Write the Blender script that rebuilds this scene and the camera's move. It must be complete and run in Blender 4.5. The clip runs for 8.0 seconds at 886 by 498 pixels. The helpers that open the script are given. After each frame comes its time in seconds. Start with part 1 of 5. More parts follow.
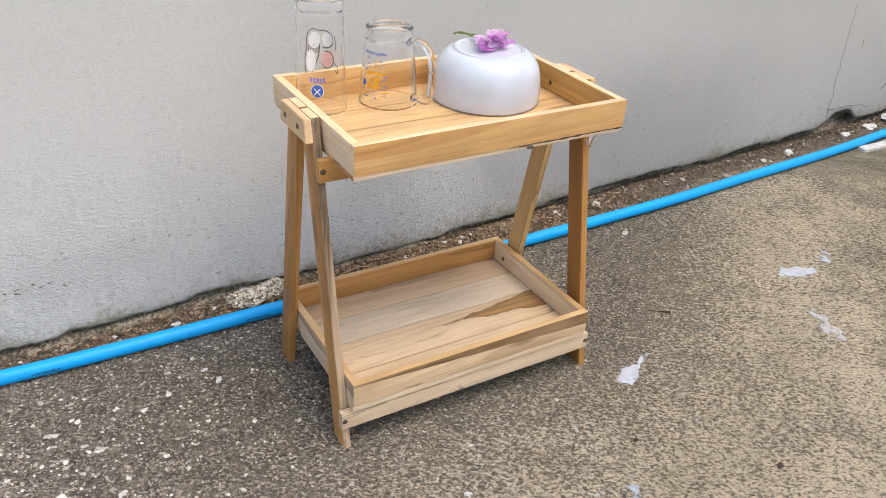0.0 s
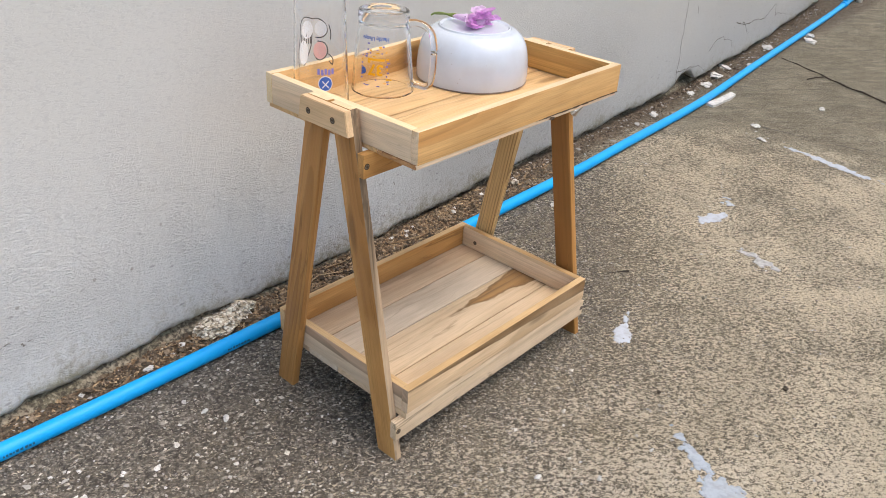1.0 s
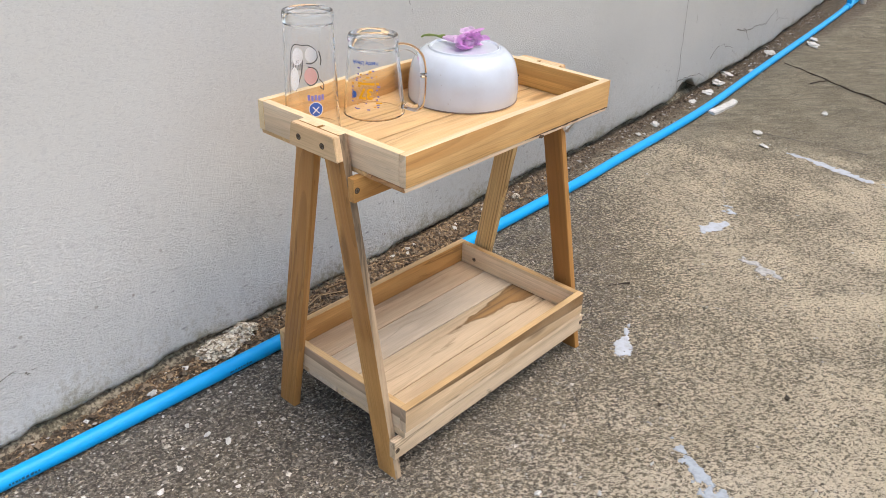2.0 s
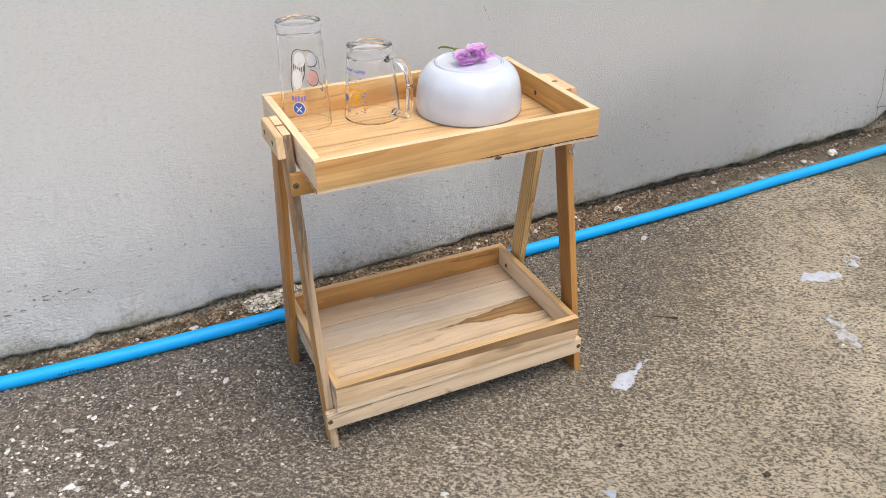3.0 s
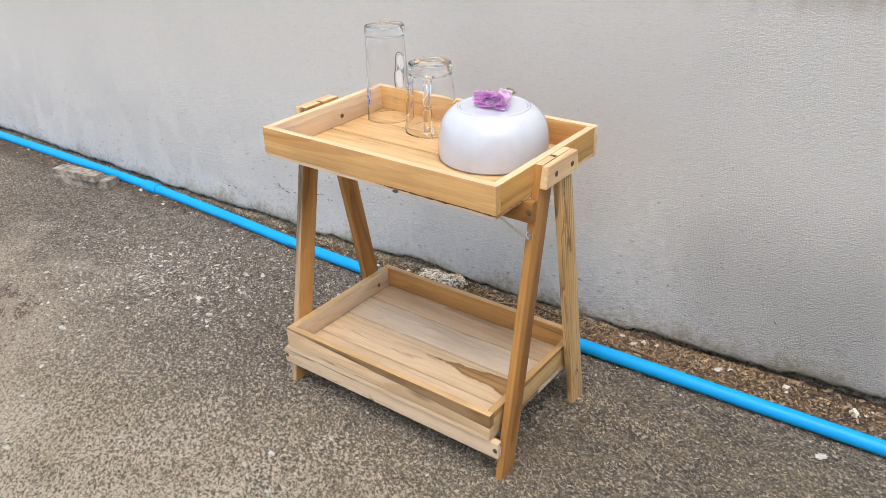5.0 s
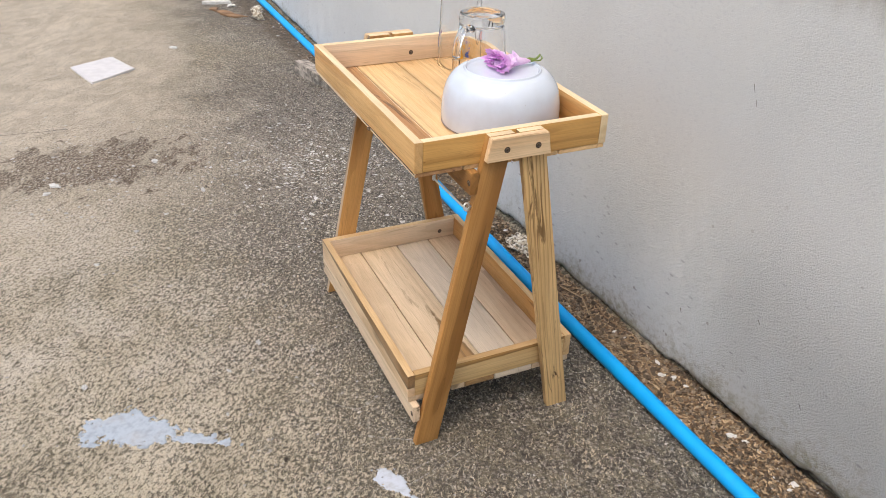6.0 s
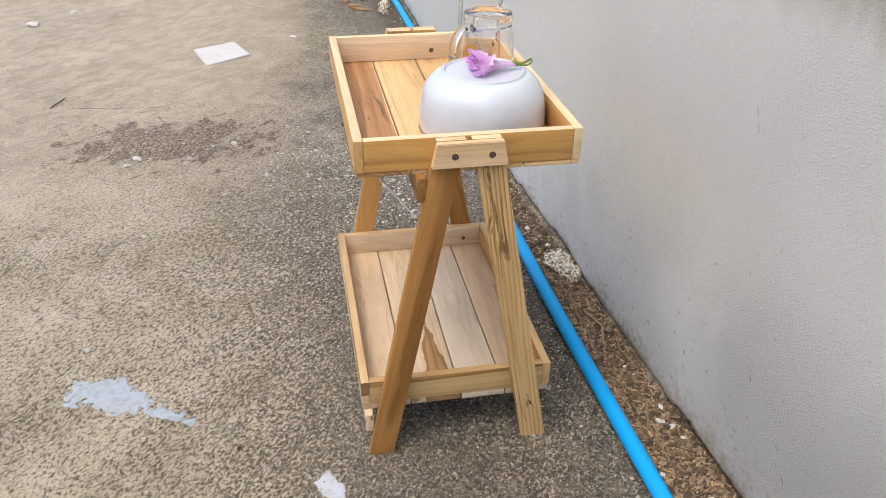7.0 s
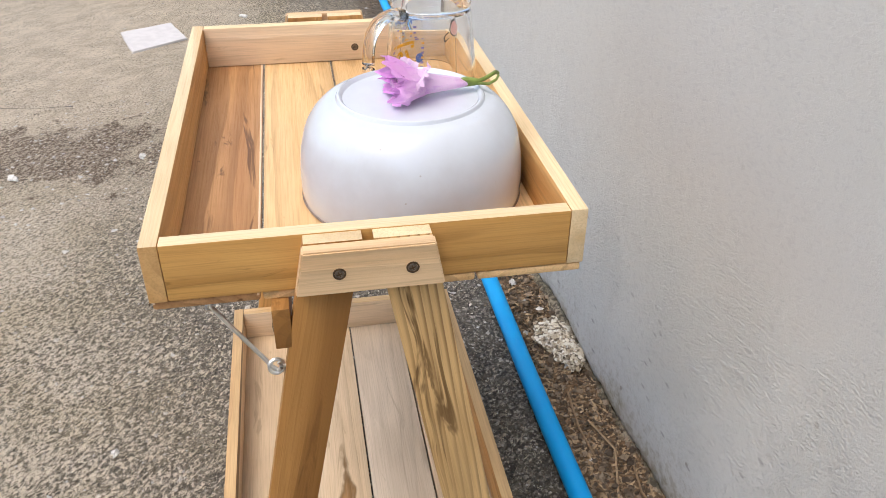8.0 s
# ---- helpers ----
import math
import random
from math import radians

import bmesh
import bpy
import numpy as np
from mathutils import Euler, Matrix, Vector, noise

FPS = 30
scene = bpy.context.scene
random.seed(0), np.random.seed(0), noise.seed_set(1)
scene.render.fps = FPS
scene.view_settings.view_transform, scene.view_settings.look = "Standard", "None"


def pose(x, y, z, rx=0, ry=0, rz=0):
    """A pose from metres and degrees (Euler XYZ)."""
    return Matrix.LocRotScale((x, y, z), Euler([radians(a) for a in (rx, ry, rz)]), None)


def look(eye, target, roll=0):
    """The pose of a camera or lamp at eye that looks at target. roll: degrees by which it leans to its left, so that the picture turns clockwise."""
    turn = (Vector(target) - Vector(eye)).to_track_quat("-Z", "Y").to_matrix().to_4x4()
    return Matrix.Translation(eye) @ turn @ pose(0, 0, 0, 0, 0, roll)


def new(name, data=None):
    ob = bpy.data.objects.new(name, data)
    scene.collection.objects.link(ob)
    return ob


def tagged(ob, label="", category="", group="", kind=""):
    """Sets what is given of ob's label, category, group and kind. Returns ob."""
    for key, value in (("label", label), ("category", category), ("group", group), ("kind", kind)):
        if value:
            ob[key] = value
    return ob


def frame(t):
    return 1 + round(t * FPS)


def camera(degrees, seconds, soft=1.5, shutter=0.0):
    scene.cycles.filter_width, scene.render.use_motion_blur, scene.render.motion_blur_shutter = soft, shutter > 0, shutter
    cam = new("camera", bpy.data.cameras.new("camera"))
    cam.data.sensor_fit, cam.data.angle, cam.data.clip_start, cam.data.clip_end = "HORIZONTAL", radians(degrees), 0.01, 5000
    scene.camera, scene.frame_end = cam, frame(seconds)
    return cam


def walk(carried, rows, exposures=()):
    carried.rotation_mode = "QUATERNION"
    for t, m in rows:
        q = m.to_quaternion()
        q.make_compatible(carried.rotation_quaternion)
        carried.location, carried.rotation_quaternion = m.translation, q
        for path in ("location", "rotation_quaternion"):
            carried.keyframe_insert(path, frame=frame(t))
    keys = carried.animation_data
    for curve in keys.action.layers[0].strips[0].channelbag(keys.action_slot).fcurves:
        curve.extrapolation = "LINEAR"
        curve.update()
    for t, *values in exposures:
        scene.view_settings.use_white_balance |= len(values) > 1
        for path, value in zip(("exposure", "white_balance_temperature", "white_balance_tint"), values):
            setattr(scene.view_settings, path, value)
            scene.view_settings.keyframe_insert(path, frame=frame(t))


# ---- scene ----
cam = camera(57.4, 8.0, soft=0.5)
PATH = [
    (0, (-0.617, -1.003, 0.926), (0.295, 0.456, -0.094), 3.7),
    (0.5, (-0.781, -0.866, 0.898), (0.372, 0.424, -0.106), 3.1),
    (1, (-0.879, -0.757, 0.863), (0.445, 0.375, -0.121), 3.8),
    (1.5, (-0.912, -0.723, 0.855), (0.485, 0.361, -0.08), 3.8),
    (1.7, (-0.9, -0.732, 0.86), (0.481, 0.371, -0.078), 3.6),
    (2.8, (-0.594, -1.043, 0.951), (0.277, 0.445, -0.062), -2.4),
    (3, (-0.474, -1.114, 0.96), (0.234, 0.454, -0.06), -0.6),
    (3.5, (-0.168, -1.203, 0.97), (0.148, 0.465, -0.086), 0.5),
    (4, (0.176, -1.223, 0.955), (-0.013, 0.459, -0.11), -1.0),
    (4.5, (0.495, -1.181, 0.955), (-0.243, 0.409, -0.006), -2.3),
    (4.7, (0.609, -1.107, 0.945), (-0.261, 0.428, 0.005), -2.0),
    (5.8, (1.066, -0.603, 0.931), (-0.444, 0.249, -0.066), 0.2),
    (6, (1.107, -0.51, 0.924), (-0.452, 0.212, -0.1), 1.7),
    (6.5, (1.18, -0.315, 0.92), (-0.477, 0.11, -0.117), 0.8),
    (7, (1.142, -0.212, 0.907), (-0.542, 0.116, -0.12), 0.8),
    (7.5, (0.915, -0.156, 0.845), (-0.752, 0.191, -0.204), 1.4),
    (7.8, (0.773, -0.094, 0.804), (-0.88, 0.266, -0.263), 1.3),
    (8, (0.678, -0.038, 0.784), (-0.977, 0.272, -0.296), 0.5),
]
EXPOSURES = [(0, 0.605), (8, 0.605)]
walk(cam, [(t, look(eye, target, roll)) for t, eye, target, roll in PATH], EXPOSURES)
SKY, SUN = 0.195, 0.30

# ---- world and light ----
world = bpy.data.worlds.new("world")
scene.world = world
world.use_nodes = True
wn = world.node_tree
sky = wn.nodes.new("ShaderNodeTexSky")
sky.sky_type = "NISHITA"
sky.sun_disc = False
sky.sun_elevation = radians(66)
sky.sun_rotation = radians(150)
sky.dust_density = 4.0
sky.air_density = 1.2
wn.nodes["Background"].inputs["Strength"].default_value = SKY
wn.links.new(sky.outputs["Color"], wn.nodes["Background"].inputs["Color"])

sun = new("sun", bpy.data.lights.new("sun", "SUN"))
sun.data.energy = SUN
sun.data.angle = radians(45)
sun.data.color = (1.0, 0.975, 0.94)
sun.matrix_world = look((0.85, -1.5, 4.2), (0, 0, 0))


# ---- material tools ----
class Graph:
    """A small helper to write node materials in few lines."""

    def __init__(self, name):
        self.mat = bpy.data.materials.new(name)
        self.mat.use_nodes = True
        self.tree = self.mat.node_tree
        self.bsdf = self.tree.nodes["Principled BSDF"]
        self.out = self.tree.nodes["Material Output"]

    def put(self, socket, value):
        if isinstance(value, bpy.types.NodeSocket):
            self.tree.links.new(value, socket)
        else:
            if isinstance(value, tuple) and len(value) == 3 and socket.type == "RGBA":
                value = (*value, 1.0)
            socket.default_value = value

    def coords(self, kind="Object"):
        return self.tree.nodes.new("ShaderNodeTexCoord").outputs[kind]

    def chance(self):
        return self.tree.nodes.new("ShaderNodeObjectInfo").outputs["Random"]

    def island(self):
        return self.tree.nodes.new("ShaderNodeNewGeometry").outputs["Random Per Island"]

    def split(self, vector):
        n = self.tree.nodes.new("ShaderNodeSeparateXYZ")
        self.put(n.inputs[0], vector)
        return n.outputs

    def math(self, op, a, b=0.0, clamp=False):
        n = self.tree.nodes.new("ShaderNodeMath")
        n.operation, n.use_clamp = op, clamp
        self.put(n.inputs[0], a)
        self.put(n.inputs[1], b)
        return n.outputs[0]

    def vmath(self, op, a, b):
        n = self.tree.nodes.new("ShaderNodeVectorMath")
        n.operation = op
        self.put(n.inputs[0], a)
        self.put(n.inputs[1], b)
        return n.outputs[0]

    def scaled(self, vector, x, y, z):
        return self.vmath("MULTIPLY", vector, (x, y, z))

    def turned(self, vector, degrees):
        n = self.tree.nodes.new("ShaderNodeVectorRotate")
        n.rotation_type = "Z_AXIS"
        self.put(n.inputs["Vector"], vector)
        n.inputs["Angle"].default_value = radians(degrees)
        return n.outputs[0]

    def noise(self, vector, scale, detail=4.0, rough=0.55, distort=0.0, colour=False):
        n = self.tree.nodes.new("ShaderNodeTexNoise")
        self.put(n.inputs["Vector"], vector)
        n.inputs["Scale"].default_value = scale
        n.inputs["Detail"].default_value = detail
        n.inputs["Roughness"].default_value = rough
        n.inputs["Distortion"].default_value = distort
        return n.outputs["Color" if colour else "Fac"]

    def cells(self, vector, scale, feature="F1", colour=False, spread=1.0):
        n = self.tree.nodes.new("ShaderNodeTexVoronoi")
        n.feature = feature
        self.put(n.inputs["Vector"], vector)
        n.inputs["Scale"].default_value = scale
        n.inputs["Randomness"].default_value = spread
        return n.outputs["Color" if colour else "Distance"]

    def step(self, value, lo, hi, a=0.0, b=1.0):
        n = self.tree.nodes.new("ShaderNodeMapRange")
        n.interpolation_type = "SMOOTHSTEP"
        self.put(n.inputs[0], value)
        for k, v in zip((1, 2, 3, 4), (lo, hi, a, b)):
            self.put(n.inputs[k], v)
        return n.outputs[0]

    def ramp(self, value, *stops):
        n = self.tree.nodes.new("ShaderNodeValToRGB")
        self.put(n.inputs[0], value)
        els = n.color_ramp.elements
        while len(els) < len(stops):
            els.new(0.5)
        for e, (p, c) in zip(els, stops):
            e.position, e.color = p, (*c, 1.0)
        return n.outputs[0]

    def mix(self, fac, a, b, blend="MIX"):
        n = self.tree.nodes.new("ShaderNodeMix")
        n.data_type, n.blend_type = "RGBA", blend
        self.put(n.inputs[0], fac)
        self.put(n.inputs[6], a)
        self.put(n.inputs[7], b)
        return n.outputs[2]

    def bump(self, height, strength, distance, normal=None):
        n = self.tree.nodes.new("ShaderNodeBump")
        n.inputs["Strength"].default_value = strength
        n.inputs["Distance"].default_value = distance
        self.put(n.inputs["Height"], height)
        if normal is not None:
            self.put(n.inputs["Normal"], normal)
        return n.outputs[0]

    def done(self, colour=None, rough=None, normal=None, **more):
        for key, v in (("Base Color", colour), ("Roughness", rough), ("Normal", normal)):
            if v is not None:
                self.put(self.bsdf.inputs[key], v)
        for key, v in more.items():
            self.put(self.bsdf.inputs[key.replace("_", " ")], v)
        return self.mat


def wood(name, sap, mid, brown, heart=0.02, rings=0.5, streak=0.4, figure=None, wedge=None, calm=False, veins=0.60):
    """Planed teak, its grain along the board's own x: growth rings round a pith that lies under the board, brown
    heartwood inside the radius heart, pale sapwood outside. figure: x, y, length, width of a pointed brown figure;
    wedge: height and slope of the line above which the board is brown."""
    g = Graph(name)
    co = g.coords()
    r = g.chance()
    base = g.vmath("ADD", co, g.vmath("MULTIPLY", (7.3, 3.1, 5.7), r))
    p = g.split(co)

    def draw(k, lo, hi):
        return g.math("ADD", g.math("MULTIPLY", g.math("FRACT", g.math("MULTIPLY", r, k)), hi - lo), lo)

    wave = g.noise(g.scaled(base, 2.4, 14.0, 14.0), 1.0, 3.0, 0.5, 0.3)
    yy = g.math("SUBTRACT", g.math("SUBTRACT", p[1], -0.032 if calm else draw(3.7, -0.022, 0.022)), g.math("MULTIPLY", p[0], draw(5.3, -0.04, 0.04)))
    zz = g.math("SUBTRACT", g.math("SUBTRACT", p[2], draw(7.7, -0.05, -0.012)), g.math("MULTIPLY", p[0], draw(13.1, -0.01, 0.01) if calm else draw(13.1, -0.07, 0.07)))
    zz = g.math("MULTIPLY", zz, 0.2) if calm else zz
    rad = g.math("SQRT", g.math("ADD", g.math("MULTIPLY", yy, yy), g.math("MULTIPLY", zz, zz)))
    rad = g.math("ADD", rad, g.math("MULTIPLY", g.math("SUBTRACT", wave, 0.5), 0.020 if calm else 0.026))
    ring = g.math("FRACT", g.math("MULTIPLY", rad, 170.0 if calm else 125.0))
    line = g.math("MULTIPLY", g.step(ring, 0.45, 0.90) if calm else g.step(ring, 0.25, 0.93), g.step(ring, 0.93, 1.0, 1.0, 0.0))
    uneven = g.noise(g.scaled(base, 3.0, 45.0, 45.0), 1.0, 3.0, 0.6)
    line = g.math("MULTIPLY", line, g.step(uneven, 0.3, 0.65, 0.25, 1.0))
    fibre = g.noise(g.scaled(base, 16.0, 750.0, 750.0), 1.0, 3.0, 0.7)
    band = g.noise(g.scaled(base, 1.6, 38.0, 38.0), 1.0, 4.0, 0.6, 0.6)
    zone = g.step(g.math("ADD", rad, g.math("MULTIPLY", g.math("SUBTRACT", band, 0.5), 0.012)), heart, heart + 0.010, 1.0, 0.0)
    dark = tuple(c * 0.45 for c in brown)
    late = tuple(c * 0.8 for c in brown) if calm else tuple(c * 0.72 for c in mid)
    pale = g.mix(g.math("MULTIPLY", line, rings), g.mix(g.step(band, 0.35, 0.7), sap, mid), late)
    deep = g.mix(g.math("MULTIPLY", line, rings), g.mix(g.step(band, 0.35, 0.7), tuple((a + b) / 2 for a, b in zip(mid, brown)), brown), dark)
    if wedge:
        lift, slope = wedge
        edge = g.math("SUBTRACT", p[1], g.math("ADD", g.math("MULTIPLY", p[0], slope), lift))
        edge = g.math("ADD", edge, g.math("MULTIPLY", g.math("SUBTRACT", g.noise(g.scaled(base, 9.0, 30.0, 9.0), 1.0, 3.0, 0.6), 0.5), 0.007))
        zone = g.step(edge, -0.0008, 0.0012)
        rim = g.math("MULTIPLY", g.step(edge, -0.001, 0.001), g.step(edge, 0.001, 0.008, 0.75, 0.0))
    if figure:
        fx, fy, fl, fw = figure
        wob = g.noise(g.scaled(co, 16.0, 34.0, 10.0), 1.0, 3.0, 0.6)
        along = g.math("DIVIDE", g.math("SUBTRACT", p[0], fx), fl)
        side = g.math("ABSOLUTE", g.math("DIVIDE", g.math("SUBTRACT", p[1], fy), fw))
        edge = g.math("SUBTRACT", g.math("ADD", along, g.math("MULTIPLY", g.math("SUBTRACT", wob, 0.5), 0.7)), side)
        zone = g.step(edge, -0.02, 0.06)
        rim = g.math("MULTIPLY", g.step(edge, -0.06, 0.02), g.step(edge, 0.03, 0.2, 0.8, 0.0))
    if wedge or figure:
        deep = g.mix(g.math("MULTIPLY", line, 0.75), g.mix(g.step(band, 0.35, 0.65), tuple(c * 1.18 for c in brown), tuple(c * 0.85 for c in brown)), dark)
    col = g.mix(zone, pale, deep)
    if wedge or figure:
        col = g.mix(rim, col, dark)
    vein = g.noise(g.vmath("ADD", g.scaled(base, 1.0, 80.0, 80.0), g.vmath("MULTIPLY", (0.0, 10.0, 10.0), wave)), 1.0, 4.0, 0.6, 0.2)
    col = g.mix(g.math("MULTIPLY", g.step(vein, veins, veins + 0.08), streak), col, dark)
    tone = g.noise(g.scaled(base, 2.6, 11.0, 11.0), 1.0, 3.0, 0.6, 0.5)
    col = g.mix(g.step(tone, 0.46, 0.68, 0.0, 0.45), col, tuple(c * 0.66 for c in mid))
    lift = g.step(tone, 0.30, 0.44, 0.35, 0.0)
    lift = g.math("MULTIPLY", lift, g.math("SUBTRACT", 1.0, zone)) if wedge or figure else lift
    col = g.mix(lift, col, tuple(min(0.86, c * 1.08) for c in sap))
    knot = g.cells(g.scaled(base, 3.0, 13.0, 13.0), 1.0)
    col = g.mix(g.step(knot, 0.05, 0.14, 0.7, 0.0), col, dark)
    col = g.mix(g.step(fibre, 0.40, 0.72, 0.0, 0.38), col, tuple(c * 0.55 for c in mid))
    shade = g.noise(base, 12.0, 3.0, 0.5)
    col = g.mix(g.step(shade, 0.35, 0.7, 0.0, 0.25), col, (0.72, 0.68, 0.64), "MULTIPLY")
    rough = g.step(fibre, 0.3, 0.8, 0.40, 0.60)
    bump = g.bump(g.math("ADD", fibre, g.math("MULTIPLY", line, 0.8)), 0.3, 0.0009)
    return g.done(col, rough, bump, Specular_IOR_Level=0.25)


GOLD_SAP, GOLD_MID, GOLD_DEEP = (0.78, 0.495, 0.215), (0.70, 0.405, 0.155), (0.53, 0.27, 0.088)
PALE_SAP, PALE_MID, PALE_DEEP = (0.85, 0.675, 0.475), (0.80, 0.605, 0.395), (0.60, 0.39, 0.20)
wood_gold = wood("golden_teak", GOLD_SAP, GOLD_MID, GOLD_DEEP, 0.018, 0.45, 0.40)
wood_floor = wood("golden_floor_teak", (0.80, 0.550, 0.280), (0.71, 0.450, 0.205), (0.46, 0.25, 0.090), 0.018, 0.70, 0.5)
wood_pale = wood("pale_teak", PALE_SAP, PALE_MID, PALE_DEEP, 0.0, 0.45, 0.30)
wood_plate = wood("tan_plate_teak", (0.82, 0.60, 0.36), (0.75, 0.51, 0.28), (0.57, 0.34, 0.15), 0.0, 0.4, 0.35)
wood_edge = wood("sawn_pale_edge", (0.84, 0.67, 0.42), (0.79, 0.60, 0.34), (0.66, 0.46, 0.23), 0.0, 0.2, 0.12)
wood_amber = wood("amber_teak", (0.70, 0.405, 0.130), (0.60, 0.32, 0.090), (0.36, 0.165, 0.042), 0.010, 0.7, 0.7)
wood_rim = wood("planed_tan_edge", (0.68, 0.47, 0.24), (0.60, 0.39, 0.18), (0.46, 0.27, 0.10), 0.01, 0.35, 0.3)
wood_leg = wood("leg_teak", (0.69, 0.390, 0.140), (0.58, 0.305, 0.100), (0.37, 0.172, 0.050), 0.024, 0.50, 0.55)
wood_dark = wood("dark_leg_teak", (0.58, 0.310, 0.100), (0.48, 0.235, 0.068), (0.29, 0.128, 0.034), 0.028, 0.55, 0.60)
wood_striped = wood("striped_teak", (0.78, 0.53, 0.245), (0.69, 0.44, 0.185), (0.20, 0.095, 0.032), 0.0, 0.80, 1.0, calm=True, veins=0.570)
wood_two = wood("two_tone_teak", (0.80, 0.60, 0.385), (0.73, 0.515, 0.30), (0.165, 0.082, 0.025), 0.0, 0.5, 0.7, wedge=(0.0070, -0.050), veins=0.59)
wood_side = wood("brown_topped_teak", (0.68, 0.48, 0.24), (0.60, 0.40, 0.17), (0.40, 0.22, 0.07), 0.0, 0.6, 0.6, wedge=(0.0125, 0.02))
wood_back = wood("brown_back_teak", (0.60, 0.325, 0.112), (0.50, 0.250, 0.078), (0.29, 0.130, 0.038), 0.026, 0.65, 0.6)
wood_left = wood("grey_banded_teak", (0.80, 0.655, 0.475), (0.73, 0.57, 0.40), (0.47, 0.325, 0.215), 0.0, 0.45, 0.5, wedge=(0.0030, 0.020))
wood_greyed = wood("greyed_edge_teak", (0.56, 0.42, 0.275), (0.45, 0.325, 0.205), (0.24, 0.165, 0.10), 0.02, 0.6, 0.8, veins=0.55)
wood_brown = wood("reddish_teak", (0.58, 0.33, 0.150), (0.43, 0.22, 0.092), (0.19, 0.085, 0.045), 0.030, 0.85, 0.8)
wood_plank = wood("pale_plank_teak", (0.70, 0.545, 0.365), (0.62, 0.465, 0.295), (0.46, 0.305, 0.17), 0.010, 0.30, 0.35)
wood_plank_white = wood("whitish_plank_teak", (0.70, 0.590, 0.450), (0.62, 0.510, 0.375), (0.46, 0.345, 0.225), 0.006, 0.25, 0.30)
wood_plank_grey = wood("greyish_plank_teak", (0.64, 0.485, 0.325), (0.55, 0.400, 0.255), (0.38, 0.250, 0.14), 0.014, 0.35, 0.45)
wood_rail = wood("pale_rail_teak", (0.76, 0.595, 0.410), (0.67, 0.505, 0.325), (0.37, 0.25, 0.14), 0.0, 0.45, 0.85, veins=0.535)
wood_figured = wood("figured_plank_teak", (0.70, 0.550, 0.370), (0.62, 0.465, 0.290), (0.40, 0.225, 0.085), 0.0, 0.5, 0.45,
                    figure=(0.02, 0.012, 0.26, 0.034))


def plain(name, colour, rough=0.5, vary=0.12, scale=60.0, **more):
    g = Graph(name)
    n = g.noise(g.coords(), scale, 4.0, 0.6)
    dark = tuple(c * (1 - vary * 2) for c in colour)
    return g.done(g.mix(g.step(n, 0.35, 0.7), colour, dark), rough, g.bump(n, 0.15, 0.0006), **more)


